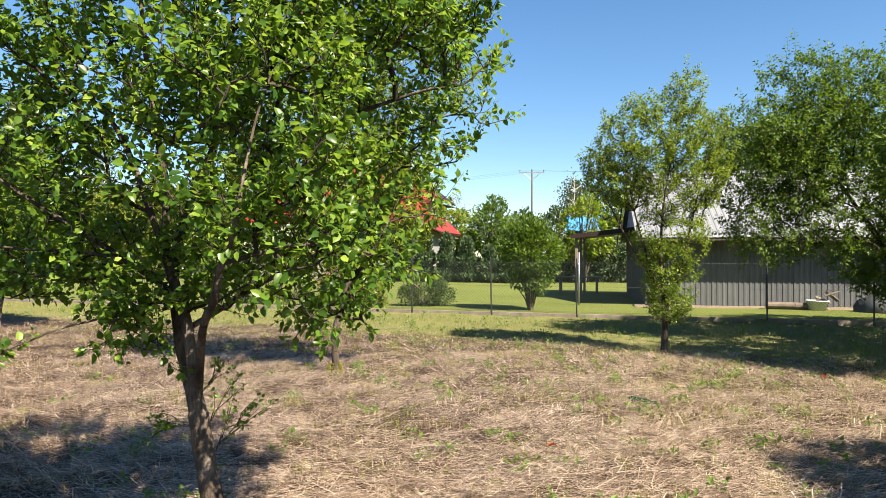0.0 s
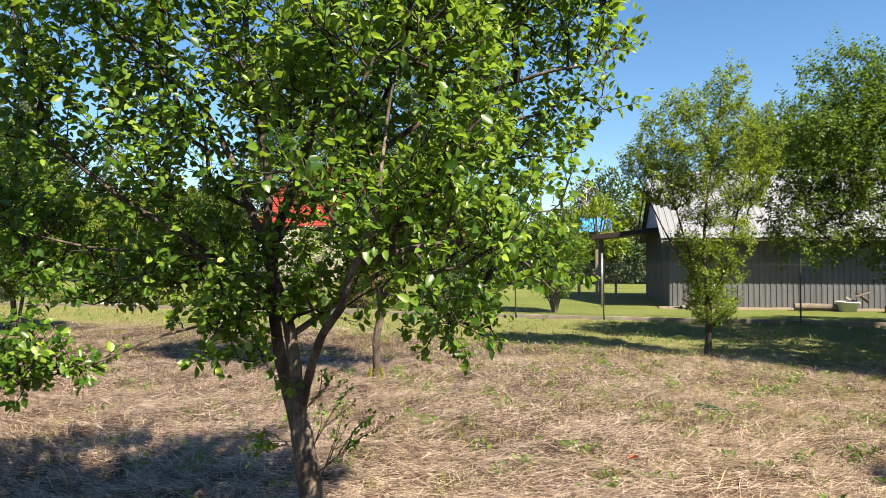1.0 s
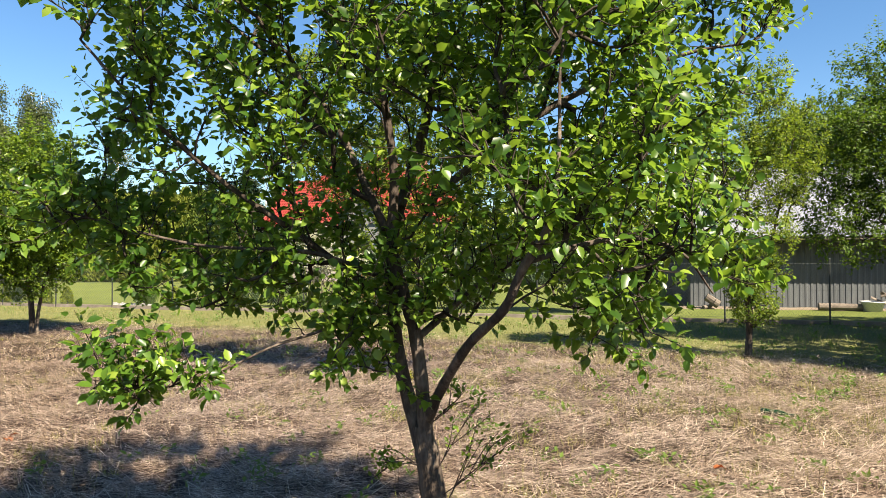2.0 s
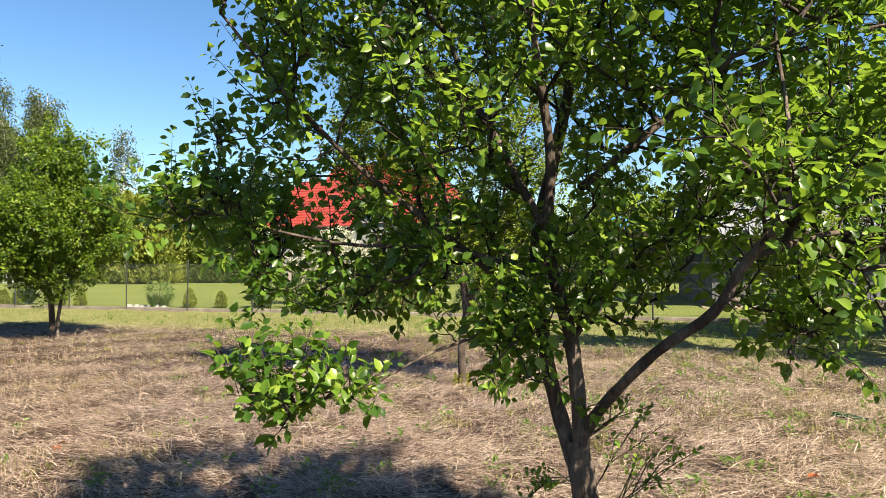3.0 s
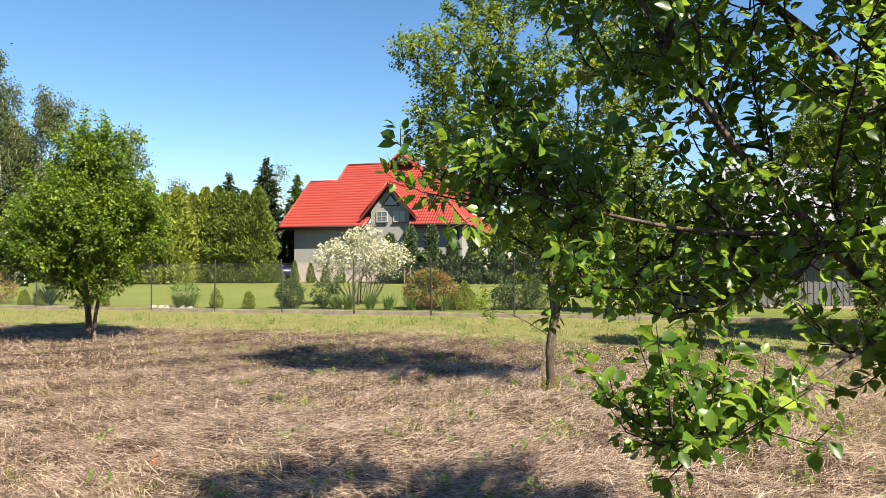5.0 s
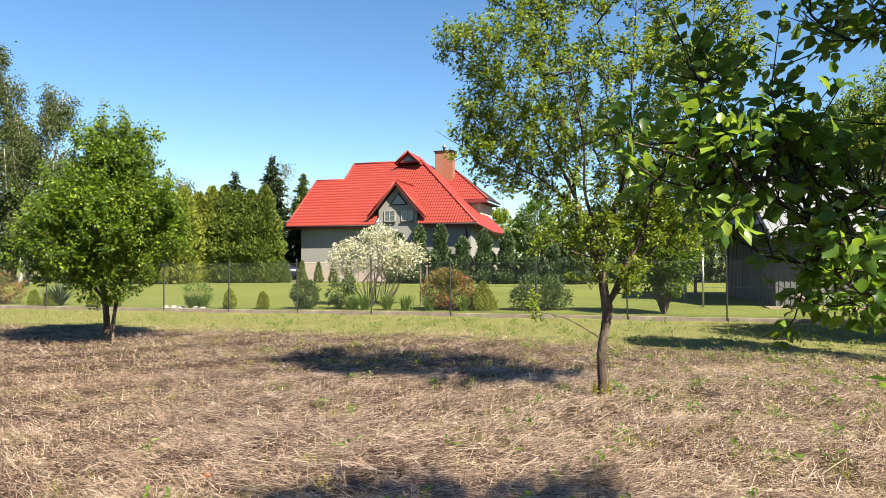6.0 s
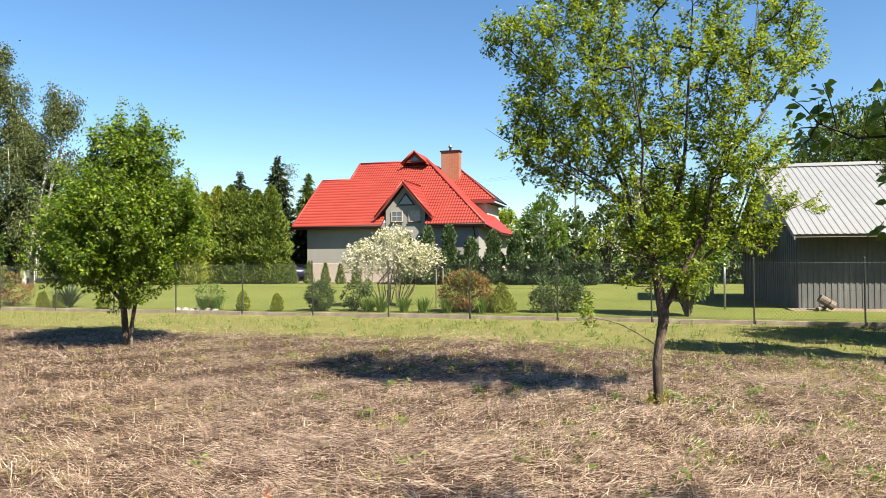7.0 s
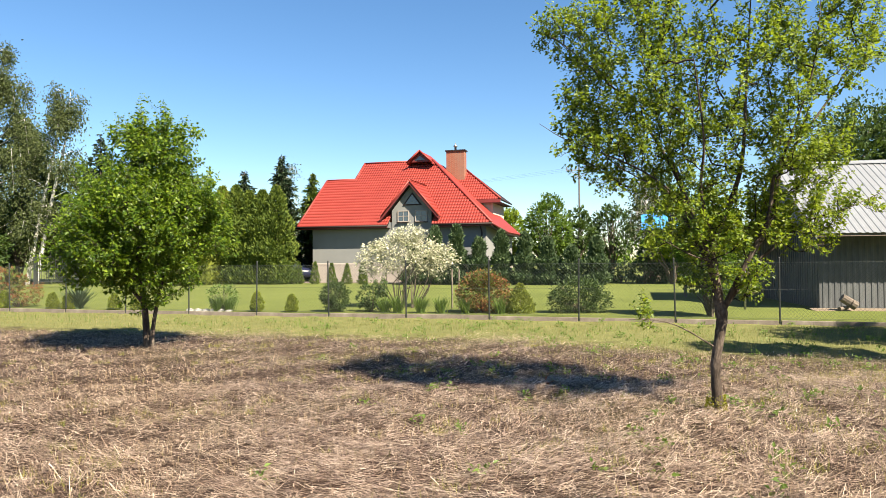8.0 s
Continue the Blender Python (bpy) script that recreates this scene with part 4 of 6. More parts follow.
sheet("roof_front", (-0.38, -OH, BR - slope * (BD / 2 + OH)), (1, 0, 0), (0, 1, slope), BL + 0.48, run, 0.2, 0.016, m_tin_roof, barn, "pale ribbed metal roof sheet")
sheet("roof_back", (BL + 0.1, BD + OH, BR - slope * (BD / 2 + OH)), (-1, 0, 0), (0, -1, slope), BL + 0.48, run, 0.2, 0.035, m_tin_roof, barn)
part("ridge_cap", slab(bmesh.new(), [(-0.4, BD / 2 - 0.2, BR - 0.07), (-0.4, BD / 2, BR + 0.06), (-0.4, BD / 2 + 0.2, BR - 0.07), (-0.4, BD / 2, BR + 0.03)], (BL + 0.52, 0, 0)), m_tin_roof, barn)
zz = BR - slope * (BD / 2 + OH - 0.08)
part("eave_purlin", box(bmesh.new(), -0.34, BL + 0.05, -OH + 0.04, -OH + 0.12, zz - 0.14, zz - 0.04), m_wood, barn)
for k in range(14):
    part("rafter_tail", slab(bmesh.new(), [(0.1 + k, -OH + 0.12, zz - 0.02), (0.1 + k, 0.0, BE - 0.02), (0.1 + k, 0.0, BE - 0.16), (0.1 + k, -OH + 0.12, zz - 0.12)], (0.08, 0, 0)), m_wood, barn)
gz = 2.5
gw = (BR - 0.16 - gz) / slope
part("gable_cladding", slab(bmesh.new(), [(-0.03, BD / 2 - gw, gz), (-0.03, BD / 2 + gw, gz), (-0.03, BD / 2, BR - 0.16)], (-0.02, 0, 0)), m_blue_grey, barn, "blue-grey sheet cladding of the gable")
part("gable_rail", box(bmesh.new(), -0.075, -0.052, BD / 2 - gw + 0.05, BD / 2 + gw - 0.05, gz, gz + 0.09), m_gutter, barn)
for sgn in (-1, 1):
    v1 = BD / 2 + sgn * (BD / 2 + OH - 0.03)
    z1 = BR - slope * (BD / 2 + OH - 0.03)
    part("verge_board", slab(bmesh.new(), [(-0.36, BD / 2, BR - 0.03), (-0.36, v1, z1 - 0.03), (-0.36, v1, z1 - 0.17), (-0.36, BD / 2, BR - 0.17)], (0.03, 0, 0)), m_gutter if sgn > 0 else m_tin_roof, barn)
# lean-to roof on posts at the gable
lean = thing("lean_to_canopy", (6.7, 21.0, BZ), AD, "dark open lean-to canopy on pale posts", "canopy")
part("canopy_roof", slab(bmesh.new(), [(-2.35, 2.2, 2.36), (-0.03, 2.2, 2.62), (-0.03, 7.2, 2.62), (-2.35, 7.2, 2.36)], (0, 0, 0.07)), m_gutter, lean, "dark sheet roof")
part("canopy_fascia", slab(bmesh.new(), [(-2.38, 2.14, 2.26), (-0.03, 2.14, 2.52), (-0.03, 2.14, 2.66), (-2.38, 2.14, 2.4)], (0, 0.05, 0)), m_gutter, lean)
for p in ((-2.2, 2.4), (-2.2, 6.9), (-2.2, 4.6), (-0.2, 6.9)):
    part("canopy_post", box(bmesh.new(), p[0] - 0.05, p[0] + 0.05, p[1] - 0.05, p[1] + 0.05, -0.1, 2.4), m_wood, lean, bevel=0.008)
pipe_post = thing("metal_post", (4.74, 21.0, on_ground(4.74, 21.0)), 0, "thin pale metal post on the lawn", "post")
part("shaft", rod(bmesh.new(), (0, 0, -0.2), (0, 0, 1.75), 0.03, sides=10), m_chrome, pipe_post, smooth=True)

# ---- trees in the field ----
near_stems = [
    [(-0.9, 2.62, -0.08, 0.08), (-0.93, 2.6, 0.12, 0.062), (-1.0, 2.57, 0.5, 0.052), (-1.05, 2.56, 0.82, 0.05), (-1.07, 2.55, 0.96, 0.034)],
    [(-1.05, 2.55, 0.82, 0.042), (-1.07, 2.52, 1.1, 0.036), (-1.1, 2.5, 1.34, 0.033), (-1.15, 2.48, 1.52, 0.03), (-1.19, 2.46, 1.7, 0.027), (-1.18, 2.44, 2.0, 0.022), (-1.25, 2.4, 2.5, 0.016), (-1.3, 2.35, 3.2, 0.008)],
    [(-1.06, 2.55, 0.96, 0.034), (-1.0, 2.42, 1.12, 0.025), (-0.9, 2.18, 1.33, 0.022), (-0.79, 2.0, 1.47, 0.02), (-0.74, 1.92, 1.6, 0.018), (-0.66, 1.84, 1.76, 0.015), (-0.63, 1.88, 2.0, 0.008), (-0.6, 2.0, 2.3, 0.006), (-0.5, 2.15, 2.7, 0.003)],
    [(-1.05, 2.56, 0.8, 0.036), (-1.12, 2.6, 1.02, 0.031), (-1.18, 2.6, 1.3, 0.027), (-1.2, 2.64, 1.72, 0.024), (-1.05, 2.78, 2.3, 0.02), (-0.95, 2.85, 3.3, 0.008)],
]
near_branches = [
    [(-1.2, 2.45, 1.55, 0.011), (-1.5, 2.42, 1.66, 0.008), (-1.95, 2.45, 1.69, 0.006), (-2.4, 2.48, 1.8, 0.004), (-2.65, 2.52, 1.88, 0.0025), (-2.76, 2.54, 1.92, 0.0012)],
    [(-1.2, 2.6, 1.42, 0.009), (-1.31, 2.5, 1.41, 0.0075), (-1.48, 2.4, 1.35, 0.006), (-1.62, 2.31, 1.31, 0.005), (-1.8, 2.22, 1.23, 0.004), (-1.98, 2.13, 1.22, 0.003), (-2.2, 2.02, 1.24, 0.002)],
    [(-1.21, 2.44, 1.75, 0.017), (-1.5, 2.6, 2.3, 0.013), (-1.9, 2.75, 2.65, 0.008), (-2.2, 2.85, 2.95, 0.004)],
    [(-1.2, 2.6, 1.46, 0.018), (-1.35, 2.62, 1.56, 0.016), (-1.58, 2.52, 1.74, 0.013), (-1.83, 2.4, 1.93, 0.01), (-2.05, 2.25, 2.15, 0.007), (-2.25, 2.15, 2.4, 0.004)],
    [(-1.16, 2.62, 1.85, 0.016), (-1.1, 2.75, 2.15, 0.013), (-0.95, 2.95, 2.6, 0.009), (-0.8, 3.1, 3.1, 0.004)],
    [(-0.74, 1.92, 1.62, 0.011), (-0.42, 2.02, 1.7, 0.008), (-0.15, 2.2, 1.66, 0.006), (0.05, 2.4, 1.5, 0.003)],
]
near_boughs = [
    [(-1.03, 2.66, 1.9, 0.018), (-0.5, 2.7, 2.3, 0.014), (0.0, 2.6, 2.48, 0.008), (0.25, 2.5, 2.5, 0.003)],
    [(-1.1, 2.6, 1.3, 0.016), (-0.7, 3.1, 1.6, 0.012), (-0.3, 3.5, 1.8, 0.006)],
]
near_stems[1:3] = [[(x, y, z, r * 0.8) for x, y, z, r in l] for l in near_stems[1:3]]
near_limbs = near_stems + near_branches + near_boughs
near_crown = [
    (-1.1, 2.5, 2.75, 1.1, 1.0, 0.95, 4.9),
    (-1.6, 2.6, 2.62, 0.65, 0.7, 0.62, 2.0),
    (-0.3, 2.65, 2.58, 0.72, 0.6, 0.62, 2.9),
    (-1.05, 2.6, 2.0, 0.85, 0.95, 0.45, 2.25),
    (-0.3, 2.25, 1.72, 0.42, 0.5, 0.36, 1.25),
    (-0.95, 2.5, 1.68, 0.5, 0.45, 0.28, 0.6),
    (-2.28, 2.48, 1.78, 0.27, 0.14, 0.06, 0.5),
    (-2.5, 2.52, 1.83, 0.26, 0.13, 0.06, 0.85),
    (-2.32, 2.7, 2.12, 0.2, 0.22, 0.08, 0.3),
    (-2.0, 2.5, 1.58, 0.33, 0.2, 0.11, 0.45),
    (-2.1, 2.8, 2.8, 0.36, 0.4, 0.38, 0.9),
    (-1.97, 2.13, 1.22, 0.27, 0.14, 0.05, 0.75),
    (-1.45, 2.38, 1.36, 0.22, 0.14, 0.06, 0.22),
    (-1.42, 2.4, 1.76, 0.36, 0.45, 0.25, 0.72),
    (-1.9, 2.7, 1.7, 0.45, 0.4, 0.22, 0.58),
    (-1.5, 2.9, 1.62, 0.5, 0.4, 0.2, 0.28),
    (-0.75, 2.95, 1.65, 0.5, 0.4, 0.25, 0.35),
    (-0.12, 2.3, 1.46, 0.3, 0.4, 0.17, 0.9),
]
near_sprays = [
    (-0.1, 2.95, 2.9, 0.7, 0.6, 0.6, 2.8),
    (-0.45, 2.35, 3.0, 0.6, 0.5, 0.5, 1.6),
    (-1.2, 2.6, 3.45, 1.0, 0.9, 0.5, 3.4),
    (-2.0, 3.05, 2.4, 0.4, 0.5, 0.4, 0.5),
    (0.0, 2.65, 2.5, 0.43, 0.5, 0.45, 1.4),
    (-1.28, 2.4, 1.25, 0.2, 0.15, 0.08, 0.06),
    (-2.05, 2.25, 2.15, 0.25, 0.2, 0.25, 0.28),
    (-2.2, 2.2, 2.42, 0.24, 0.2, 0.2, 0.55),
    (-0.62, 1.9, 2.3, 0.35, 0.3, 0.5, 0.9),
    (-2.2, 3.2, 2.1, 0.36, 0.35, 0.22, 0.4),
    (-0.62, 1.8, 1.85, 0.35, 0.25, 0.35, 0.5),
]
near_blobs = near_crown + near_sprays
plum = tree("plum_tree", (-0.92, 2.6, 0.0), near_limbs, near_blobs, 1130, 0.043, m_leaf, m_bark, "leafy fruit tree with a forked trunk in the straw",
     (0.06, 0.2), 0.05, 0.034, 4, True, lambda P: (P[:, 1] < 2.15) & (P[:, 2] < 2.1), "orchard trees", wide=(0.55, 0.76), clump=5, loose=0.11)


def trunk_shoots(parent, base, shoots, leaf, mat, bark):
    """Thin young shoots low on a trunk, with small leaves."""
    chains, P, D = [], [], []
    for a, b in shoots:
        a, b = np.array(a) - base, np.array(b) - base
        for k in range(4):
            e = b + rng.normal(size=3) * 0.045 * (k > 0)
            f = a + (b - a) * (0.0, 0.25, 0.45, 0.6)[k]
            line = np.array([f, f + (e - f) * 0.5 + rng.normal(size=3) * 0.012, e])
            chains.append((line, (0.0028, 0.002, 0.0008)))
            n = 13
            s = rng.uniform(0.35, 1, n)[:, None]
            P.append(line[0] + (line[2] - line[0]) * s + rng.normal(size=(n, 3)) * 0.008)
            D.append(unit(line[2] - line[0]) * 0.5 + rng.normal(size=(n, 3)) * 0.6 + [0, 0, 0.15])
    P, D = np.concatenate(P), np.concatenate(D)
    L = leaf * rng.uniform(0.6, 1.3, len(P))
    V, F = tubes(chains, 5)
    put("shoot_wood", mesh_np("shoot_wood", V, F, True), bark, parent, kind="stuff")
    V, F = leaves(P, D, rng.normal(size=(len(P), 3)) * 0.5 + [0.2, -0.2, 0.8], L, L * 0.6, True)
    put("shoot_foliage", mesh_np("shoot_foliage", V, F, True), mat, parent, kind="stuff")


trunk_shoots(plum, np.array((-0.92, 2.6, 0.0)), [
    ((-1.05, 2.55, 0.8), (-1.26, 2.45, 0.86)), ((-1.05, 2.55, 0.82), (-1.3, 2.5, 0.8)), ((-1.02, 2.54, 0.66), (-0.72, 2.45, 0.92)),
    ((-1.0, 2.55, 0.6), (-0.82, 2.45, 0.95)), ((-1.03, 2.54, 0.75), (-0.86, 2.48, 1.06)), ((-1.06, 2.55, 0.95), (-0.9, 2.45, 1.12))],
    0.024, m_leaf, m_bark)
mid_stems = [
    [(-1.34, 8.6, -0.06, 0.09), (-1.33, 8.6, 0.15, 0.072), (-1.34, 8.6, 0.5, 0.066), (-1.29, 8.6, 0.8, 0.07), (-1.26, 8.6, 1.0, 0.074), (-1.26, 8.6, 1.15, 0.06)],
    [(-1.26, 8.6, 1.05, 0.062), (-1.32, 8.6, 1.43, 0.052), (-1.35, 8.6, 1.81, 0.046), (-1.27, 8.6, 1.97, 0.04), (-1.08, 8.6, 2.45, 0.033), (-1.01, 8.6, 2.77, 0.027), (-0.98, 8.6, 3.15, 0.021), (-0.94, 8.6, 3.8, 0.014), (-0.86, 8.6, 5.0, 0.006)],
    [(-1.29, 8.6, 1.0, 0.05), (-1.35, 8.68, 1.55, 0.042), (-1.48, 8.77, 1.85, 0.036), (-1.56, 8.85, 2.12, 0.03), (-1.58, 8.93, 2.56, 0.022), (-1.7, 9.02, 2.94, 0.015), (-1.9, 9.1, 3.8, 0.009), (-2.0, 9.1, 4.6, 0.005)],
]
mid_branches = [
    [(-1.24, 8.6, 1.1, 0.045), (-1.01, 8.52, 1.62, 0.037), (-0.82, 8.44, 2.08, 0.03), (-0.8, 8.36, 2.48, 0.022), (-0.69, 8.28, 2.81, 0.016), (-0.45, 8.2, 3.6, 0.01), (-0.35, 8.2, 4.4, 0.005)],
    [(-1.24, 8.6, 1.1, 0.036), (-0.89, 8.64, 1.55, 0.028), (-0.51, 8.68, 1.87, 0.02), (-0.22, 8.72, 2.06, 0.014), (0.2, 8.76, 2.18, 0.009), (0.62, 8.8, 2.36, 0.004)],
    [(-1.31, 8.6, 0.66, 0.013), (-1.72, 8.55, 0.9, 0.009), (-2.03, 8.5, 0.99, 0.006), (-2.3, 8.5, 1.0, 0.003)],
]
mid_twigs = [
    [(-1.36, 8.6, 1.84, 0.03), (-1.56, 8.37, 2.36, 0.022), (-1.62, 8.13, 2.85, 0.015), (-1.8, 7.9, 3.6, 0.007)],
    [(-1.52, 8.7, 2.05, 0.018), (-1.85, 8.6, 2.39, 0.013), (-2.14, 8.6, 2.52, 0.009), (-2.52, 8.6, 2.78, 0.006), (-2.75, 8.6, 3.2, 0.003)],
    [(-1.35, 8.55, 1.6, 0.014), (-1.7, 8.3, 1.68, 0.01), (-2.05, 8.2, 1.85, 0.005)],
]
mid_leaders = [
    [(-1.33, 8.6, 1.5, 0.04), (-1.5, 8.65, 2.03, 0.033), (-1.76, 8.7, 2.67, 0.025), (-2.14, 8.75, 3.3, 0.018), (-2.64, 8.75, 3.8, 0.011), (-3.1, 8.7, 4.15, 0.005)],
    [(-1.02, 8.52, 1.6, 0.034), (-0.75, 8.55, 2.03, 0.029), (-0.56, 8.6, 2.67, 0.022), (0.0, 8.65, 3.42, 0.014), (0.45, 8.65, 4.18, 0.006)],
    [(-1.6, 8.6, 2.2, 0.02), (-2.0, 8.5, 2.5, 0.014), (-2.4, 8.45, 2.7, 0.01), (-2.95, 8.4, 2.9, 0.006), (-3.25, 8.4, 3.08, 0.003)],
]
mid_limbs = [[(x, y, z, r * 0.76) for x, y, z, r in l] for l in mid_stems + mid_branches + mid_twigs + mid_leaders]
mid_crown = [
    (-1.3, 8.6, 3.5, 0.95, 0.9, 1.0, 3.2),
    (-2.1, 8.5, 3.8, 0.75, 0.7, 0.75, 2.2),
    (-0.6, 8.4, 3.4, 0.7, 0.7, 0.95, 2.0),
    (-1.1, 8.6, 5.1, 1.0, 0.9, 0.7, 2.6),
    (-2.0, 8.7, 4.8, 0.6, 0.6, 0.5, 1.1),
    (-0.2, 8.5, 4.7, 0.6, 0.6, 0.5, 1.1),
    (-1.25, 8.5, 2.15, 0.65, 0.45, 0.5, 2.0),
]
mid_sprays = [
    (-0.45, 8.6, 1.97, 0.45, 0.3, 0.25, 0.8),
    (-0.65, 8.6, 2.6, 0.7, 0.6, 0.55, 1.0),
    (0.2, 8.76, 2.25, 0.4, 0.25, 0.15, 0.22),
    (-2.3, 8.6, 2.85, 0.55, 0.5, 0.5, 1.8),
    (-1.85, 8.5, 0.98, 0.48, 0.25, 0.18, 0.26),
    (-1.3, 8.5, 1.45, 0.45, 0.35, 0.28, 0.42),
    (-2.65, 8.5, 3.4, 0.35, 0.3, 0.4, 0.5),
    (-1.9, 8.25, 1.8, 0.35, 0.25, 0.22, 0.32),
    (-2.85, 8.7, 4.1, 0.35, 0.3, 0.32, 0.9),
    (-2.85, 8.42, 2.9, 0.35, 0.15, 0.16, 0.4),
    (0.25, 8.65, 4.1, 0.35, 0.35, 0.4, 0.8),
]
mid_blobs = mid_crown + mid_sprays
tree("apple_tree", (-1.3, 8.6, 0.0), mid_limbs, mid_blobs, 1500, 0.047, m_leaf_mid, m_bark, "open-crowned fruit tree with spreading grey limbs",
     (0.05, 0.15), 0.045, 0.032, 4, group="orchard trees", rise=0.6, reach=0.9, clump=3, loose=0.14)
n = 500
a, zz = rng.random(n) * math.tau, rng.random(n) ** 1.6 * 0.17
V, F = leaves(np.stack([-1.34 + np.cos(a) * (0.1 - 0.15 * zz), 8.6 + np.sin(a) * (0.1 - 0.15 * zz), zz - 0.01], 1), np.stack([np.cos(a), np.sin(a), rng.normal(size=n) * 0.5 + 0.4], 1), rng.normal(size=(n, 3)), np.full(n, 0.03), np.full(n, 0.014))
tagged(put("moss", mesh_np("moss", V, F), m_moss), "yellow-green moss round an apple tree's foot", "moss", kind="stuff")
lx, ly = -10.07, 14.42
left_limbs = [
    [(lx, ly, -0.06, 0.1), (lx - 0.02, ly, 0.3, 0.085), (lx - 0.05, ly, 0.7, 0.08), (lx - 0.1, ly, 1.1, 0.07), (lx - 0.15, ly, 2.0, 0.05), (lx - 0.15, ly, 3.2, 0.03), (lx - 0.1, ly, 4.3, 0.01)],
    [(lx + 0.1, ly - 0.05, -0.05, 0.06), (lx + 0.15, ly - 0.05, 0.5, 0.05), (lx + 0.3, ly, 1.3, 0.04), (lx + 0.7, ly, 2.4, 0.02), (lx + 0.9, ly, 3.2, 0.008)],
    [(lx - 0.05, ly, 0.8, 0.05), (lx - 0.5, ly - 0.2, 1.5, 0.04), (lx - 1.1, ly - 0.2, 2.4, 0.02), (lx - 1.4, ly - 0.2, 3.0, 0.008)],
    [(lx - 0.1, ly, 1.1, 0.05), (lx + 0.1, ly - 0.7, 1.9, 0.03), (lx + 0.1, ly - 1.1, 2.8, 0.01)],
]
left_limbs = [[(x, y, z, r * 0.75) for x, y, z, r in l] for l in left_limbs]
left_blobs = [(lx - 0.05, ly - 0.3, 1.5, 0.75, 0.8, 0.4, 0.9), (lx - 0.25, ly - 0.9, 2.1, 1.2, 0.9, 0.9, 2.2), (lx - 0.2, ly, 2.45, 1.42, 1.35, 1.25, 5), (lx - 0.9, ly, 2.0, 1.1, 1.0, 0.85, 2.5), (lx + 0.62, ly, 2.0, 0.85, 1.0, 0.9, 2.4), (lx - 0.05, ly, 3.5, 0.95, 0.95, 0.95, 2.2), (lx + 0.25, ly - 0.2, 0.95, 0.7, 0.6, 0.3, 0.35), (lx - 0.5, ly, 3.4, 0.8, 0.8, 0.7, 1.2)]
left_blobs = [(b[0] + 0.2, *b[1:]) for b in left_blobs]
tree("hornbeam", (lx, ly, 0.0), left_limbs, left_blobs, 1300, 0.075, m_leaf_left, m_bark, "dense round green tree casting shade on straw",
     (0.12, 0.34), 0.08, 0.05, 4, group="orchard trees", droop=0.3, rise=0.25, flat=1.0, clump=8, loose=0.17)
rx_, ry_ = 4.12, 10.92
right_limbs = [
    [(rx_, ry_, -0.06, 0.09), (rx_ + 0.02, ry_, 0.3, 0.075), (rx_ + 0.03, ry_, 0.75, 0.07), (rx_ + 0.02, ry_, 1.0, 0.065)],
    [(rx_ + 0.02, ry_, 0.9, 0.05), (rx_ - 0.05, ry_, 1.6, 0.04), (rx_ + 0.0, ry_, 2.6, 0.028), (rx_ + 0.2, ry_, 3.8, 0.016), (rx_ + 0.3, ry_, 4.8, 0.006)],
    [(rx_ + 0.02, ry_, 0.8, 0.05), (rx_ + 0.3, ry_, 1.4, 0.04), (rx_ + 0.5, ry_, 2.3, 0.026), (rx_ + 0.75, ry_, 3.4, 0.014), (rx_ + 0.9, ry_, 4.3, 0.006)],
    [(rx_ + 0.0, ry_, 0.85, 0.04), (rx_ - 0.3, ry_ - 0.1, 1.6, 0.03), (rx_ - 0.6, ry_ - 0.1, 2.7, 0.016), (rx_ - 0.7, ry_, 3.8, 0.007)],
    [(rx_ + 0.0, ry_, 1.0, 0.035), (rx_ - 0.6, ry_, 1.9, 0.022), (rx_ - 1.1, ry_, 2.9, 0.01), (rx_ - 1.2, ry_, 3.3, 0.006)],
]
right_limbs = [[(x, y, z, r * 0.72) for x, y, z, r in l] for l in right_limbs]
right_blobs = [(rx_ + 0.02, ry_ - 0.05, 1.45, 0.5, 0.5, 0.45, 1.3), (rx_ + 0.05, ry_ - 0.1, 0.75, 0.38, 0.35, 0.3, 0.5), (rx_ + 0.1, ry_, 3.3, 0.95, 0.9, 1.2, 4), (rx_ - 0.5, ry_, 3.6, 0.7, 0.7, 0.9, 2), (rx_ + 0.65, ry_, 3.4, 0.6, 0.7, 1.0, 2), (rx_ - 0.75, ry_, 2.9, 0.55, 0.5, 0.4, 1.0), (rx_ + 0.1, ry_, 2.0, 0.75, 0.7, 0.6, 1.4), (rx_ + 0.35, ry_, 4.5, 0.35, 0.4, 0.5, 0.5), (rx_ + 0.1, ry_, 1.0, 0.5, 0.45, 0.5, 0.4), (rx_ - 1.15, ry_, 3.3, 0.3, 0.4, 0.25, 0.4)]
tree("pear_tree", (rx_, ry_, 0.0), right_limbs, right_blobs, 1050, 0.05, m_leaf_pear, m_bark, "upright fruit tree with several slender stems",
     (0.06, 0.18), 0.055, 0.036, 4, group="orchard trees", rise=0.6)
fx, fy = 9.35, 12.3
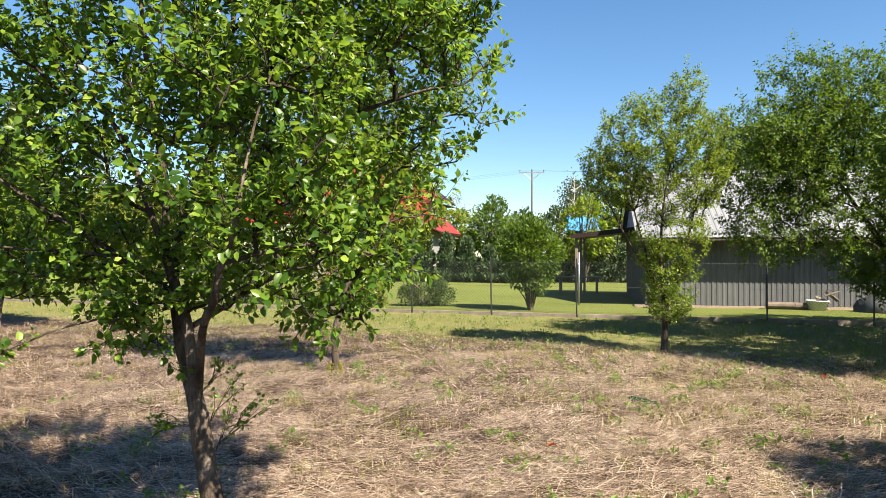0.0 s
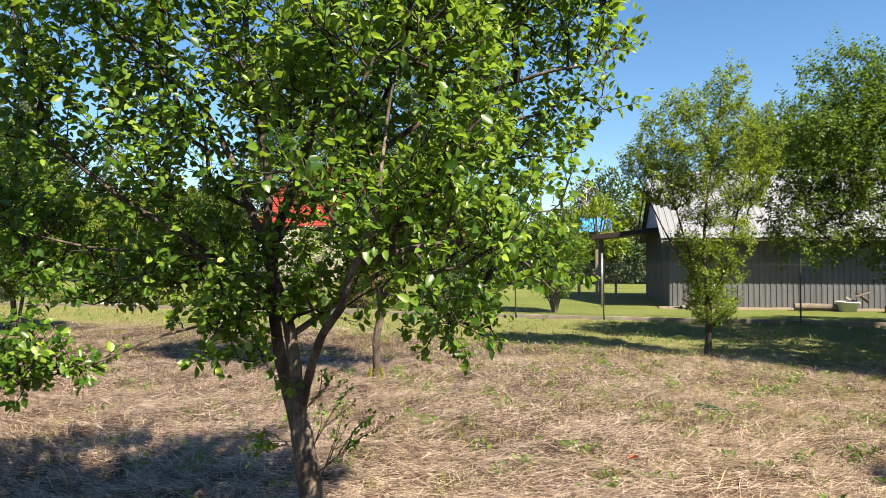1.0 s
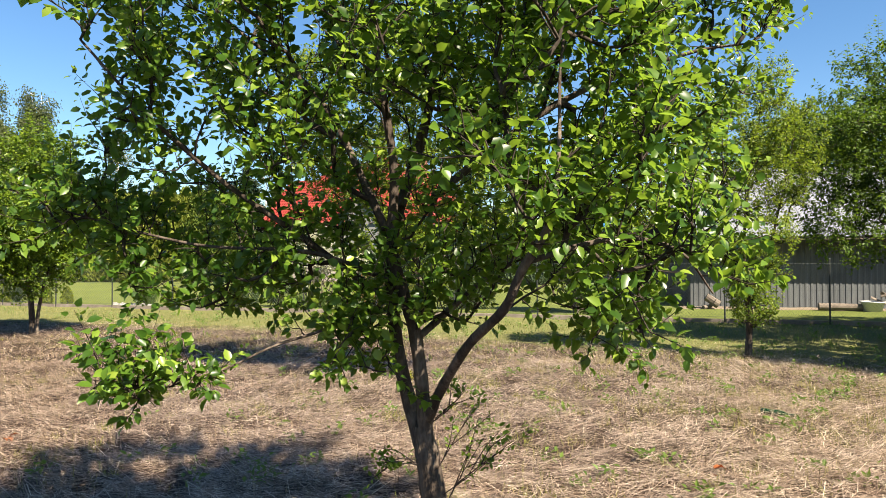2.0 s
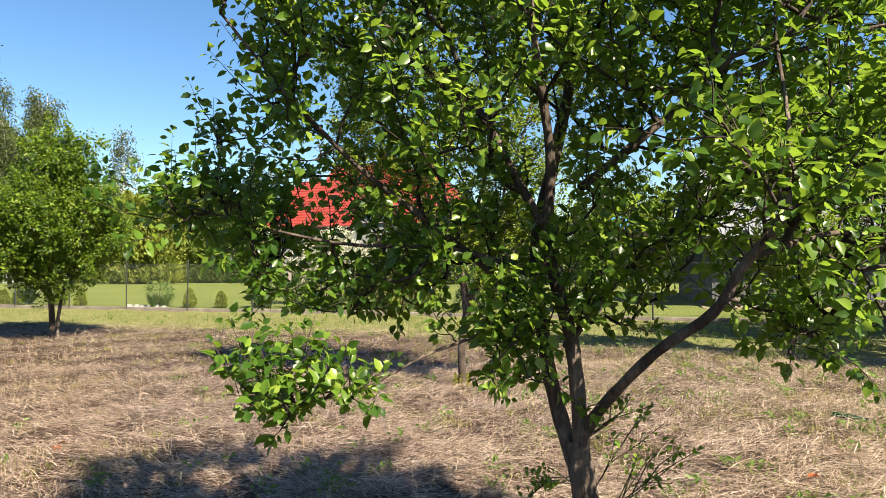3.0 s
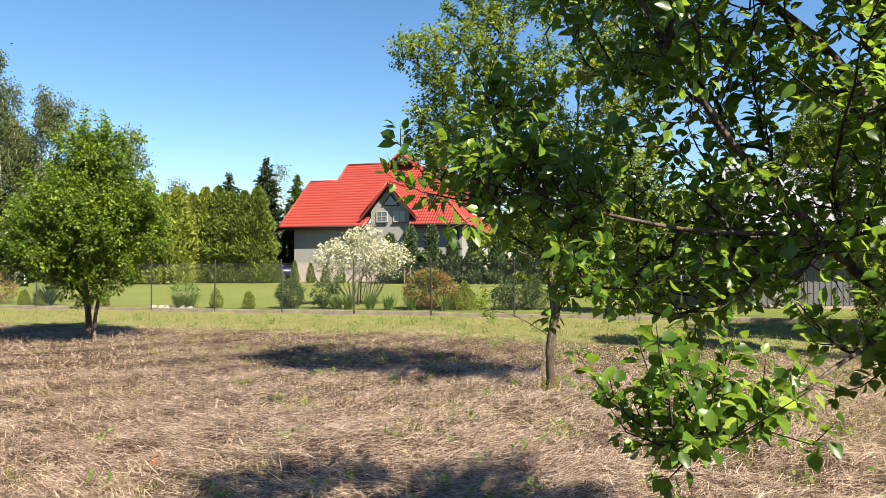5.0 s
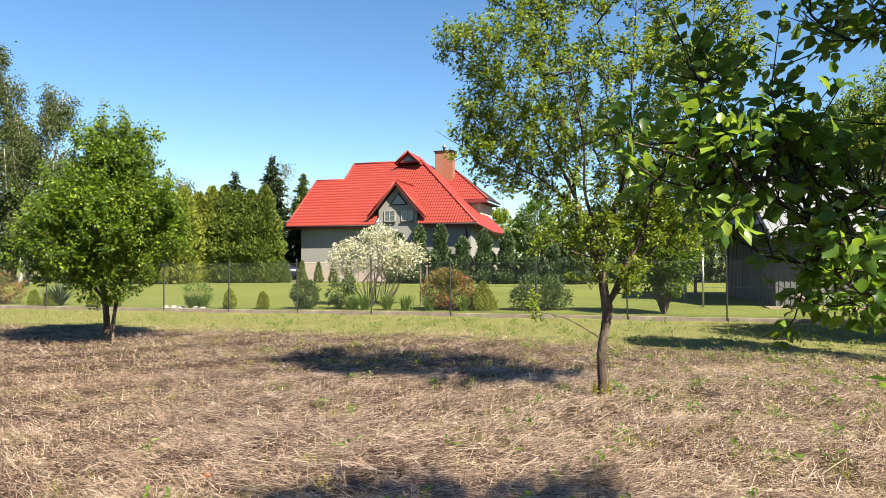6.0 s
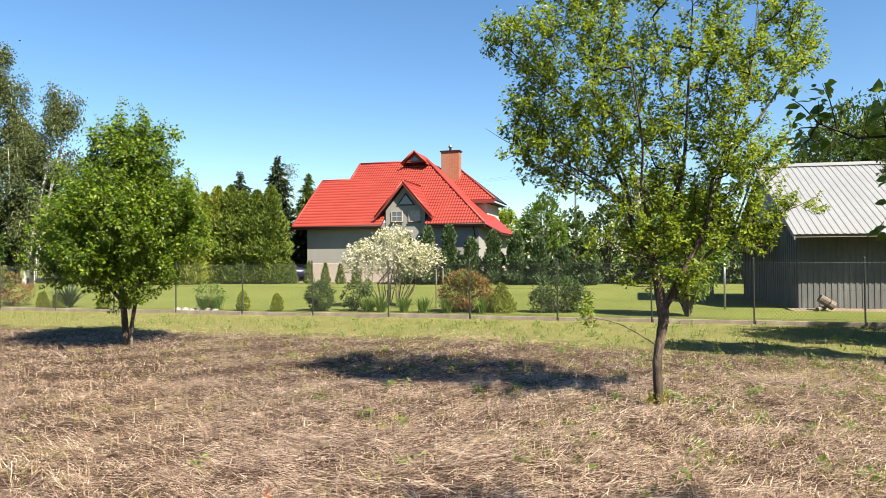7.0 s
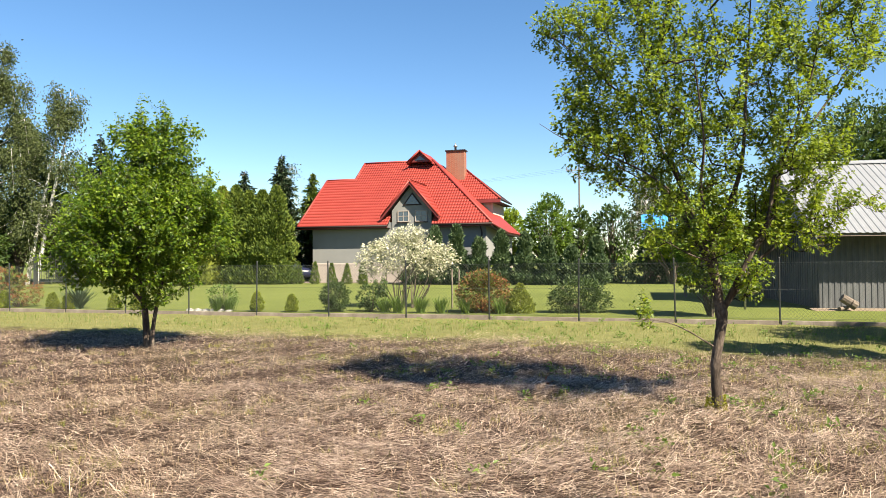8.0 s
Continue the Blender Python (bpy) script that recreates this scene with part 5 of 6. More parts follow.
far_limbs = [
    [(fx, fy, -0.06, 0.14), (fx, fy, 0.5, 0.11), (fx - 0.05, fy, 1.1, 0.1), (fx - 0.05, fy, 1.7, 0.09)],
    [(fx - 0.05, fy, 1.3, 0.07), (fx - 0.5, fy, 2.1, 0.05), (fx - 1.2, fy - 0.1, 3.0, 0.03), (fx - 1.7, fy - 0.1, 3.9, 0.01)],
    [(fx - 0.05, fy, 1.5, 0.07), (fx + 0.1, fy, 2.8, 0.05), (fx + 0.1, fy, 4.2, 0.03), (fx + 0.1, fy, 5.4, 0.01)],
    [(fx - 0.05, fy, 1.5, 0.06), (fx + 0.8, fy, 2.5, 0.045), (fx + 1.6, fy, 3.6, 0.02), (fx + 2.0, fy, 4.3, 0.008)],
    [(fx - 0.05, fy, 1.4, 0.05), (fx - 0.9, fy - 0.5, 1.9, 0.035), (fx - 1.7, fy - 0.6, 2.2, 0.015), (fx - 2.1, fy - 0.6, 2.3, 0.006)],
    [(fx - 0.05, fy, 1.5, 0.05), (fx + 0.2, fy - 0.9, 2.4, 0.03), (fx + 0.2, fy - 1.5, 3.3, 0.01)],
]
wx = 8.6
far_blobs = [(wx - 1.9, fy - 0.3, 2.2, 0.9, 0.8, 0.6, 0.8), (wx + 0.8, fy, 1.8, 1.2, 1.0, 0.55, 1.5), (wx - 2.2, fy - 0.2, 3.7, 0.9, 0.9, 1.1, 1.9), (wx - 1.2, fy, 5.1, 0.8, 0.9, 0.6, 1.1), (wx + 2.4, fy, 3.2, 1.2, 1.2, 1.5, 2.2), (wx - 1.85, fy - 0.2, 2.9, 1.1, 1.0, 1.2, 1.3), (wx - 0.6, fy - 0.3, 1.8, 1.5, 1.0, 0.45, 0.5), (wx, fy, 3.9, 1.9, 1.7, 1.5, 5), (wx - 1.1, fy, 3.7, 1.1, 1.0, 1.1, 2.5), (wx + 1.4, fy, 3.8, 1.2, 1.2, 1.2, 2.5), (wx - 0.9, fy - 0.4, 2.5, 1.2, 0.9, 0.5, 0.9), (wx + 0.3, fy, 5.1, 1.2, 1.1, 0.7, 1.5), (wx + 1.2, fy, 2.4, 1.2, 1.0, 0.5, 1.2), (wx + 0.5, fy - 0.2, 1.25, 0.9, 0.8, 0.45, 0.9)]
tree("walnut_tree", (fx, fy, 0.0), far_limbs, far_blobs, 1350, 0.07, m_leaf_right, m_bark, "broad dark leafy tree beside the barn fence",
     (0.15, 0.4), 0.09, 0.055, 4, group="orchard trees", rise=0.15, flat=1.1)
# one more tree of the row, whose shade falls on the straw
for sx, sy, wide in ((6.75, 1.05, 0.66), (11.3, 9.3, 1.0), (8.5, 8.1, 1.0), (11.9, 13.3, 1.0)):
    shade_limbs = [[((x - fx) * wide + sx, (y - fy) * wide + sy, z * 0.85, r) for x, y, z, r in l] for l in far_limbs]
    shade_blobs = [((b[0] - wx) * wide + sx, (b[1] - fy) * wide + sy, b[2] * 0.85, b[3] * wide, b[4] * wide, b[5], b[6]) for b in far_blobs[6:13]]
    tree("cherry_tree", (sx, sy, 0.0), shade_limbs, shade_blobs, 400, 0.125, m_leaf_right, m_bark, "leafy orchard tree at the field's edge",
         (0.15, 0.4), 0.11, 0.08, 4, group="orchard trees", rise=0.2)

# ---- planting along the fence ----
def at(x, y, dz=0.0):
    return (x, y, on_ground(x, y) + dz)


for x, y, h in ((-17.55, 23.95, 0.55), (-16.9, 23.75, 0.5), (-15.1, 23.25, 0.52), (-14.2, 22.95, 0.58), (-10.05, 22.05, 0.62), (-8.9, 21.75, 0.52), (-19.5, 24.4, 0.6)):
    conifer("small_thuja", at(x, y), h, 0.17, m_thuja_small, 800, 0.075, "small golden-green cone thuja by the fence", "shrub", "thuja row by the fence", profile=lambda s: (1 - s ** 2.2) ** 0.7 * min(1, 0.7 + 3 * s))
for k, (x, y, h) in enumerate(((-14.35, 43.2, 1.05), (-13.3, 43.2, 1.45), (-12.2, 42.8, 1.4), (-11.1, 42.5, 1.3), (-10.1, 42.2, 1.25), (-9.1, 41.9, 1.3))):
    conifer("cone_thuja", at(x, y), h, 0.3, m_thuja, 800, 0.12, "narrow clipped cone thuja before the house", "shrub", "thujas before the house")
for k in range(9):
    x, y = -5.9 + 1.28 * k, 40.9 - 0.37 * k
    conifer("juniper_column", at(x, y), (3.5, 3.3, 3.5, 2.9, 3.1, 2.6, 2.9, 2.4, 2.7)[k] + rng.normal() * 0.25, 0.72, m_juniper, 2800, 0.24, "dark green columnar juniper at the lawn's edge", "shrub", "junipers along the lawn",
            profile=lambda s: (1 - s) ** 0.6 * min(1, 0.6 + 3 * s) * (0.85 + 0.25 * math.sin(17 * s)))
for k in range(14):
    x, y = -5.5 + 1.3 * k, 41.6 - 0.2 * k
    bush("hedge_bush", at(x, y), [(0, 0, 0.7, 0.9, 0.7, 0.7, 1)], 900, 0.16, m_juniper, "low dark evergreen bush at the lawn's edge", 4, 0.02, "low bushes behind the lawn")
for k in range(6):
    x, y = -14.9 - 0.95 * k, 44.0 + 0.25 * k
    conifer("hedge_thuja", at(x, y), 6.7 + rng.normal() * 0.3 - 0.1 * k, 1.15, m_thuja if k < 4 else m_thuja_gold, 7500, 0.24, "tall dense dark-green thuja of a hedge", "tree", "thuja hedge",
            profile=lambda s: min(1, 2.3 * (1 - s)) ** 0.75 * (0.9 + 0.1 * math.sin(23 * s)))
for k in range(9):
    x, y = -20.0 - 0.95 * k, 43.4 + 0.3 * k
    conifer("hedge_thuja", at(x, y), 6.1 + rng.normal() * 0.3, 1.1, m_thuja_gold, 4000, 0.3, "tall light-green thuja of a hedge", "tree", "thuja hedge",
            profile=lambda s: min(1, 2.3 * (1 - s)) ** 0.75 * (0.9 + 0.1 * math.sin(23 * s)))
spruce("spruce", at(-18.6, 49.5), 8.0, 2.2, m_spruce, "dark spruce rising behind the hedge", "spruces", 38)
spruce("spruce", at(-16.2, 51.0), 9.3, 2.6, m_spruce, "dark spruce rising behind the hedge", "spruces", 44)
spruce("spruce", at(-14.2, 52.5), 8.3, 2.2, m_thuja, "thin spruce beside the house", "spruces", 36)
spruce("spruce", at(-27.3, 46.0), 10.2, 2.2, m_spruce, "dark spruce behind the garden hedge", "spruces", 30)


# ---- birches and far trees ----
def birch(name, base, h, r, n, label, lean=0.0, weep=0.5, stems=1, group="birches", low=0.22):
    ob = thing(name, base, 0, label, "tree", group)
    chains, tips = [], []
    for s in range(stems):
        o = np.array([0.5 * s, 0.15 * s, 0])
        tr = np.array([o - [0, 0, 0.2], o + [lean * 0.3 * h, 0, h * 0.4], o + [lean * 0.6 * h, 0, h * 0.75], o + [lean * 0.7 * h, 0, h]])
        line = smooth_line(np.c_[tr, [0.16, 0.11, 0.06, 0.01]], 5)
        chains.append((line[:, :3], line[:, 3]))
        for k in range(int(52 / stems)):
            f = rng.uniform(low, 1.0)
            p = np.array([np.interp(f * h, line[:, 2], line[:, c]) for c in range(3)])
            a = rng.random() * math.tau
            q = r * (1.0 - 0.75 * f ** 2) * rng.uniform(0.5, 1.1)
            e = p + np.array([math.cos(a) * q, math.sin(a) * q, q * 0.45])
            d = e + np.array([math.cos(a) * q * 0.15, math.sin(a) * q * 0.15, -weep * q])
            c = np.array([p, p + (e - p) * 0.5 + [0, 0, 0.1 * q], e, d])
            chains.append((c, (0.035, 0.022, 0.012, 0.004)))
            tips.append((c[1], c[2], c[3]))
    t = np.array(tips)
    i = rng.integers(0, len(t), n)
    f = rng.random((n, 1))
    P = np.where(f < 0.5, t[i, 0] + (t[i, 1] - t[i, 0]) * f * 2, t[i, 1] + (t[i, 2] - t[i, 1]) * (f * 2 - 1)) + rng.normal(size=(n, 3)) * [0.3, 0.3, 0.35]
    P[:, 2] -= rng.random(n) * 0.8 * weep
    L = 0.16 * rng.uniform(0.6, 1.4, n)
    V, F = leaves(P, np.array([0, 0, -0.6]) + rng.normal(size=(n, 3)) * 0.7, rng.normal(size=(n, 3)) + [0.2, -0.5, 0.4], L, L * 0.55)
    put("crown", mesh_np("crown", V, F), m_birch_leaf, ob, kind="stuff")
    V, F = tubes(chains, 6)
    put("trunk", mesh_np("trunk", V, F, True), m_birch_bark, ob, "white birch trunk and limbs")
    return ob


birch("birch", at(-34.8, 46.5), 17.0, 4.0, 45000, "tall birch with hanging grey-green twigs", 0.01, 0.8, low=0.08)
birch("birch", at(-39.0, 48.0), 17.0, 3.6, 14000, "tall birch with hanging grey-green twigs", -0.02, 0.75)
birch("birch", at(-32.3, 46.0), 13.2, 2.0, 12000, "slender birch with two leaning white stems", 0.26, 0.5, 2)
birch("birch", at(-28.5, 55.0), 12.0, 2.0, 6000, "thin birch behind the hedge", 0.02, 0.5)
birch("birch", at(-26.6, 60.0), 8.5, 2.0, 4000, "thin birch behind the hedge", 0.0, 0.4)
birch("birch", at(-20.5, 72.0), 11.5, 2.2, 2000, "pale thin birch far behind the garden", 0.0, 0.4)
birch("birch", at(9.6, 46.0), 7.2, 1.5, 2600, "weeping birch beyond the lawn", 0.02, 0.7)
birch("birch", at(2.2, 95.0), 10.5, 3.0, 1800, "pale birch in the distance", 0.0, 0.4)


def far_tree(name, x, y, h, r, n, leaf, mat, label, group="far trees"):
    b = [(0, 0, h * 0.6, r, r, h * 0.36, 4), (r * 0.5, 0, h * 0.5, r * 0.6, r * 0.6, h * 0.25, 1.3), (-r * 0.5, 0.2, h * 0.52, r * 0.6, r * 0.6, h * 0.25, 1.3), (0.1 * r, 0, h * 0.85, r * 0.55, r * 0.55, h * 0.15, 1)]
    ob = bush(name, at(x, y), b, n, leaf, mat, label, 5, 0.09, group, "tree")
    return ob


far_tree("broadleaf_tree", 4.6, 56.0, 6.7, 1.9, 6000, 0.22, m_leaf_right, "round broadleaf tree beyond the lawn")
far_tree("broadleaf_tree", 13.6, 45.0, 6.3, 1.8, 3000, 0.24, m_leaf_mid, "light green tree behind the barn")
far_tree("broadleaf_tree", 11.2, 61.0, 6.2, 2.0, 2400, 0.3, m_dark_tree, "dark tree beyond the lawn")
far_tree("broadleaf_tree", 1.5, 60.0, 6.0, 1.8, 2400, 0.3, m_leaf_mid, "light green tree beyond the lawn")
far_tree("broadleaf_tree", 7.4, 58.0, 5.6, 1.8, 2200, 0.3, m_shrub, "dull green tree beyond the lawn")
far_tree("broadleaf_tree", 8.6, 38.0, 5.2, 1.5, 2600, 0.22, m_leaf_mid, "light green tree behind the barn")
far_tree("broadleaf_tree", 12.0, 48.0, 8.0, 2.6, 5000, 0.26, m_dark_tree, "dark green tree behind the barn")
far_tree("broadleaf_tree", 18.6, 38.0, 9.0, 3.4, 9000, 0.25, m_dark_tree, "large dark tree rising behind the barn")
far_tree("broadleaf_tree", 25.5, 47.0, 12.6, 4.2, 7000, 0.32, m_dark_tree, "large dark tree rising behind the barn")
far_tree("broadleaf_tree", 22.5, 36.0, 10.2, 3.6, 9000, 0.25, m_dark_tree, "large dark tree rising behind the barn")
for k in range(12):
    far_tree("thicket_tree", -52.0 + 2.7 * k, 56.0 + 2.0 * math.sin(k * 2.1), 6.0 + 1.2 * math.sin(k * 1.7), 2.2, 2600, 0.3, m_dark_tree, "dark tree in the thicket behind the birches", "thicket")
for k, (x, y, h) in enumerate(((-36.0, 42.5, 3.6), (-36.5, 41.5, 3.2), (-39.5, 41.0, 4.4), (-29.5, 52.0, 5.0), (-26.0, 49.5, 5.5))):
    far_tree("thicket_tree", x, y, h, 2.0, 3000, 0.24, m_dark_tree, "dark thicket at the garden's far corner", "thicket")
for x, y, h in ((-35.0, 49.5, 12.0), (-31.2, 50.5, 9.0), (-37.6, 46.0, 9.0), (-38.5, 42.5, 5.0), (-34.6, 43.0, 4.4)):
    far_tree("thicket_tree", x, y, h, 2.5, 6000, 0.26, m_dark_tree, "dark dense tree behind the birches", "thicket")
for k in range(6):
    x, y, h = 8.0 + 1.15 * k, 39.6 - 0.3 * k, (3.0, 2.5, 2.9, 2.6, 3.1, 2.7)[k]
    bush("evergreen_bush", at(x, y), [(0, 0, h * 0.45, 0.85, 0.7, h * 0.45, 3), (0.3, 0, h * 0.75, 0.5, 0.5, h * 0.24, 1)], 2600, 0.16, m_juniper, "tall dark evergreen bush before the blue-roofed shed", 4, 0.03, "dark bushes by the shed")
woods = np.concatenate([np.stack([np.linspace(-120, 140, 130), 120 + 8 * np.sin(np.linspace(0, 9, 130)), np.zeros(130)], 1)])
P = np.repeat(woods, 110, 0)
n = len(P)
tall = 5.5 + 2.2 * np.sin(P[:, 0] * 0.21) + 1.4 * np.sin(P[:, 0] * 0.67 + 1)
P = P + np.stack([rng.normal(size=n) * 1.3, rng.normal(size=n) * 2.5, tall * rng.random(n) ** 0.7], 1)
L = rng.uniform(0.4, 0.9, n)
V, F = leaves(P, rng.normal(size=(n, 3)), rng.normal(size=(n, 3)) + [0.2, -0.5, 0.5], L, L * 0.7)
tagged(put("far_woods", mesh_np("far_woods", V, F), m_leaf_right), "distant band of green woodland", "trees", kind="stuff")

# electricity pole
pole = thing("utility_pole", at(9.5, 66.4), 0, "tall concrete electricity pole with a crossarm", "pole")
part("shaft", rod(bmesh.new(), (0, 0, -0.5), (0, 0, 10.4), 0.13, 0.08, 10), m_pole, pole, smooth=True)
arm = box(bmesh.new(), -1.3, 1.3, -0.06, 0.06, 10.05, 10.15)
part("crossarm", arm, m_chrome, pole)
for s in (-1, 1):
    part("brace", rod(bmesh.new(), (0, -0.02, 9.3), (s * 0.85, -0.02, 10.05), 0.03), m_chrome, pole)
for x in (-1.22, 0.0, 1.22):
    ins = bmesh.new()
    lathe(ins, [(0.02, 10.15), (0.06, 10.22), (0.03, 10.27), (0.06, 10.33), (0.02, 10.42)], 8)
    bmesh.ops.translate(ins, verts=ins.verts[:], vec=(x, 0, 0))
    part("insulator", ins, m_wood, pole)
cables = []
for x in (-1.22, 0.0, 1.22):
    s = np.linspace(0, 1, 14)
    for ex, ey in ((58, -16), (-75, 60)):
        cables.append((np.stack([9.5 + x + ex * s, 66.4 + ey * s, 10.55 - 3.2 * s * (1 - s)], 1), np.full(14, 0.004)))
V, F = tubes(cables, 4)
tagged(put("power_lines", mesh_np("power_lines", V, F), m_post), "thin overhead power lines", "cable", kind="structure")
pole2 = thing("small_pole", at(16.5, 92.0), 0, "thin wooden pole far beyond the garden", "pole")
part("shaft", rod(bmesh.new(), (0, 0, -0.3), (0, 0, 4.6), 0.12, 0.09, 8), m_wood, pole2, smooth=True)

# blue-roofed shed behind the canopy
shed = thing("blue_shed", at(9.7, 43.0), AD, "small shed with a blue sheet roof", "shed")
part("wall", box(bmesh.new(), -1.0, 1.0, 0, 2.4, -0.1, 3.4), m_wood, shed)
sheet("shed_roof", (-1.2, -0.3, 3.25), (1, 0, 0), (0, 1, 0.75), 2.4, 1.7, 0.2, 0.03, m_blue, shed, "bright blue ribbed roof")

# ---- shrubs behind the fence ----
bush("dogwood", at(-5.45, 23.1), [(0, 0, 1.75, 1.2, 1.0, 0.65, 4), (-0.95, 0, 1.6, 0.7, 0.7, 0.5, 1.6), (0.95, 0, 1.55, 0.75, 0.7, 0.5, 1.6), (0.1, 0, 2.3, 0.6, 0.6, 0.35, 1)], 6500, 0.085, m_white_leaf, "large white-variegated bush on thin stems", 7, 0.02, foot=0.4)
bush("lilac_bush", at(-7.55, 21.7), [(0, 0, 0.45, 0.42, 0.36, 0.45, 1)], 3600, 0.06, m_shrub, "dark green rounded bush behind the fence", 5)
bush("rose_bush", at(-6.45, 21.6), [(0, 0, 0.45, 0.5, 0.35, 0.4, 1), (0.25, 0, 0.75, 0.25, 0.25, 0.25, 0.4)], 1100, 0.08, m_shrub, "loose green rose bush behind the fence", 6)
bush("barberry_bush", at(-3.05, 20.9), [(-0.3, 0, 0.5, 0.52, 0.45, 0.5, 1.4), (0.3, 0, 0.5, 0.52, 0.45, 0.5, 1.4), (0, 0, 0.92, 0.52, 0.4, 0.3, 1)], 6500, 0.07, m_red_shrub, "red and yellow-green leafy garden bush", 6)
conifer("dwarf_spruce", at(-2.0, 20.6), 0.85, 0.42, m_thuja_gold, 2600, 0.07, "small bright green cone-shaped dwarf spruce", "shrub", profile=lambda s: (1 - s) ** 0.7)
bush("viburnum", at(-0.35, 20.5), [(0, 0, 0.5, 0.72, 0.5, 0.5, 2), (0.5, 0, 0.42, 0.45, 0.4, 0.4, 1), (-0.45, 0, 0.35, 0.4, 0.35, 0.35, 0.8)], 5200, 0.065, m_shrub, "dark green spreading bush by the fence", 6)
bush("hazel_bush", at(2.85, 18.9), [(0, 0, 1.65, 0.9, 0.85, 0.75, 3.4), (-0.1, 0, 2.3, 0.65, 0.6, 0.5, 1.6), (0, 0, 0.95, 0.6, 0.6, 0.4, 1.0)], 8000, 0.1, m_leaf_right, "tall dense green bush behind the fence", 8, 0.03)
bush("spirea_bush", at(-19.5, 25.2), [(0, 0, 0.6, 0.8, 0.7, 0.55, 1), (-0.7, 0, 0.8, 0.7, 0.6, 0.7, 1)], 2000, 0.1, m_red_shrub, "reddish garden bush behind the fence", 6)


def strap_plant(name, base, n, length, width, mat, label, spread=0.8):
    ob = thing(name, base, 0, label, "plant")
    a = rng.random(n) * math.tau
    e = rng.uniform(0.25, 1.0, n)
    D = np.stack([np.cos(a) * spread * (1 - e * 0.7), np.sin(a) * spread * (1 - e * 0.7), 0.4 + e], 1)
    L = length * rng.uniform(0.7, 1.15, n)
    V, F = blades(rng.normal(size=(n, 3)) * [0.05, 0.05, 0.0], D, L, np.full(n, width), np.stack([np.cos(a), np.sin(a), -np.ones(n)], 1) * 0.12 * L[:, None])
    put("leaf_tuft", mesh_np("leaf_tuft", V, F), mat, ob, kind="stuff")
    return ob


strap_plant("yucca", at(-16.7, 24.0), 190, 0.85, 0.055, m_juniper, "spiky grey-green yucca behind the fence")
for x, y, n in ((-5.6, 21.1, 70), (-4.9, 20.9, 80), (-4.3, 20.75, 60), (-3.6, 20.6, 60), (-2.6, 20.35, 50), (-11.4, 22.4, 60), (-11.0, 22.3, 50), (-6.0, 21.3, 60)):
    strap_plant("iris_clump", at(x, y), n * 2, 0.55, 0.026, m_weed, "clump of long green iris leaves", 0.6)
for x, y in ((-3.95, 22.6), (-3.72, 22.3)):
    st = thing("garden_stake", at(x, y), 0, "weathered wooden garden stake", "stake", "garden stakes")
    part("stake", rod(bmesh.new(), (0, 0, -0.2), (rng.normal() * 0.03, 0, 1.25), 0.025, sides=6), m_wood, st)
bush("peony_bush", at(-11.3, 22.6), [(0, 0, 0.45, 0.45, 0.4, 0.4, 1)], 500, 0.09, m_weed, "sparse green plant with white flowers", 6)
for k in range(6):
    ob = thing("rock", at(-12.4 + 0.28 * k, 22.75 - 0.09 * k), 40 * k, "pale garden rock by the fence", "rock", "garden rocks")
    bm = bmesh.new()
    bmesh.ops.create_icosphere(bm, subdivisions=2, radius=0.13)
    for v in bm.verts:
        v.co *= 1 + 0.25 * noise.noise(v.co * 9 + Vector((k, 0, 0)))
        v.co.z *= 0.6
    part("stone", bm, m_stone, ob, smooth=True)

# far metal gate
gate = thing("metal_gate", at(-28.6, 41.0), 8, "dark metal gate with thin upright bars", "gate")
for x in (0.0, 2.3):
    part("gate_post", box(bmesh.new(), x - 0.09, x + 0.09, -0.09, 0.09, -0.2, 1.95), m_post, gate)
for z in (0.35, 1.0, 1.85):
    part("rail", box(bmesh.new(), 0.09, 2.21, -0.025, 0.025, z, z + 0.05), m_post, gate)
for k in range(16):
    part("bar", box(bmesh.new(), 0.2 + 0.128 * k, 0.225 + 0.128 * k, -0.012, 0.012, 0.4, 1.85), m_post, gate)

# car beside the house
car = thing("car", at(-14.9, 47.2), AD + 90, "dark blue car parked beside the house", "car")
body = bmesh.new()
prof = [(-2.0, 0.35), (-2.05, 0.7), (-1.9, 0.92), (-1.2, 1.0), (-0.5, 1.4), (0.9, 1.42), (1.6, 1.05), (2.05, 0.95), (2.1, 0.45), (2.0, 0.32)]
slab(body, [(-0.82, y, z) for y, z in prof], (1.64, 0, 0))
bmesh.ops.bevel(body, geom=body.edges[:], offset=0.07, segments=3, affect="EDGES")
part("body", body, m_car, car, smooth=True)
for s in (-1, 1):
    part("side_window", slab(bmesh.new(), [(s * 0.826, -1.0, 1.0), (s * 0.826, 1.35, 1.02), (s * 0.826, 0.85, 1.34), (s * 0.826, -0.45, 1.34)], (s * 0.012, 0, 0)), m_glass, car)
    for y in (-1.3, 1.35):
        wheel = bmesh.new()
        rod(wheel, (s * 0.68, y, 0.31), (s * 0.85, y, 0.31), 0.31, sides=20)
        w = part("wheel", wheel, m_black, car, bevel=0.02)
        part("rim", rod(bmesh.new(), (s * 0.84, y, 0.31), (s * 0.862, y, 0.31), 0.19, sides=14), m_chrome, w)
    part("headlight", box(bmesh.new(), s * 0.55 - 0.17, s * 0.55 + 0.17, -2.07, -1.98, 0.68, 0.84), m_glass, car, bevel=0.02)
part("windscreen", slab(bmesh.new(), [(-0.68, -1.12, 1.04), (0.68, -1.12, 1.04), (0.6, -0.52, 1.39), (-0.6, -0.52, 1.39)], (0, -0.01, 0.02)), m_glass, car)

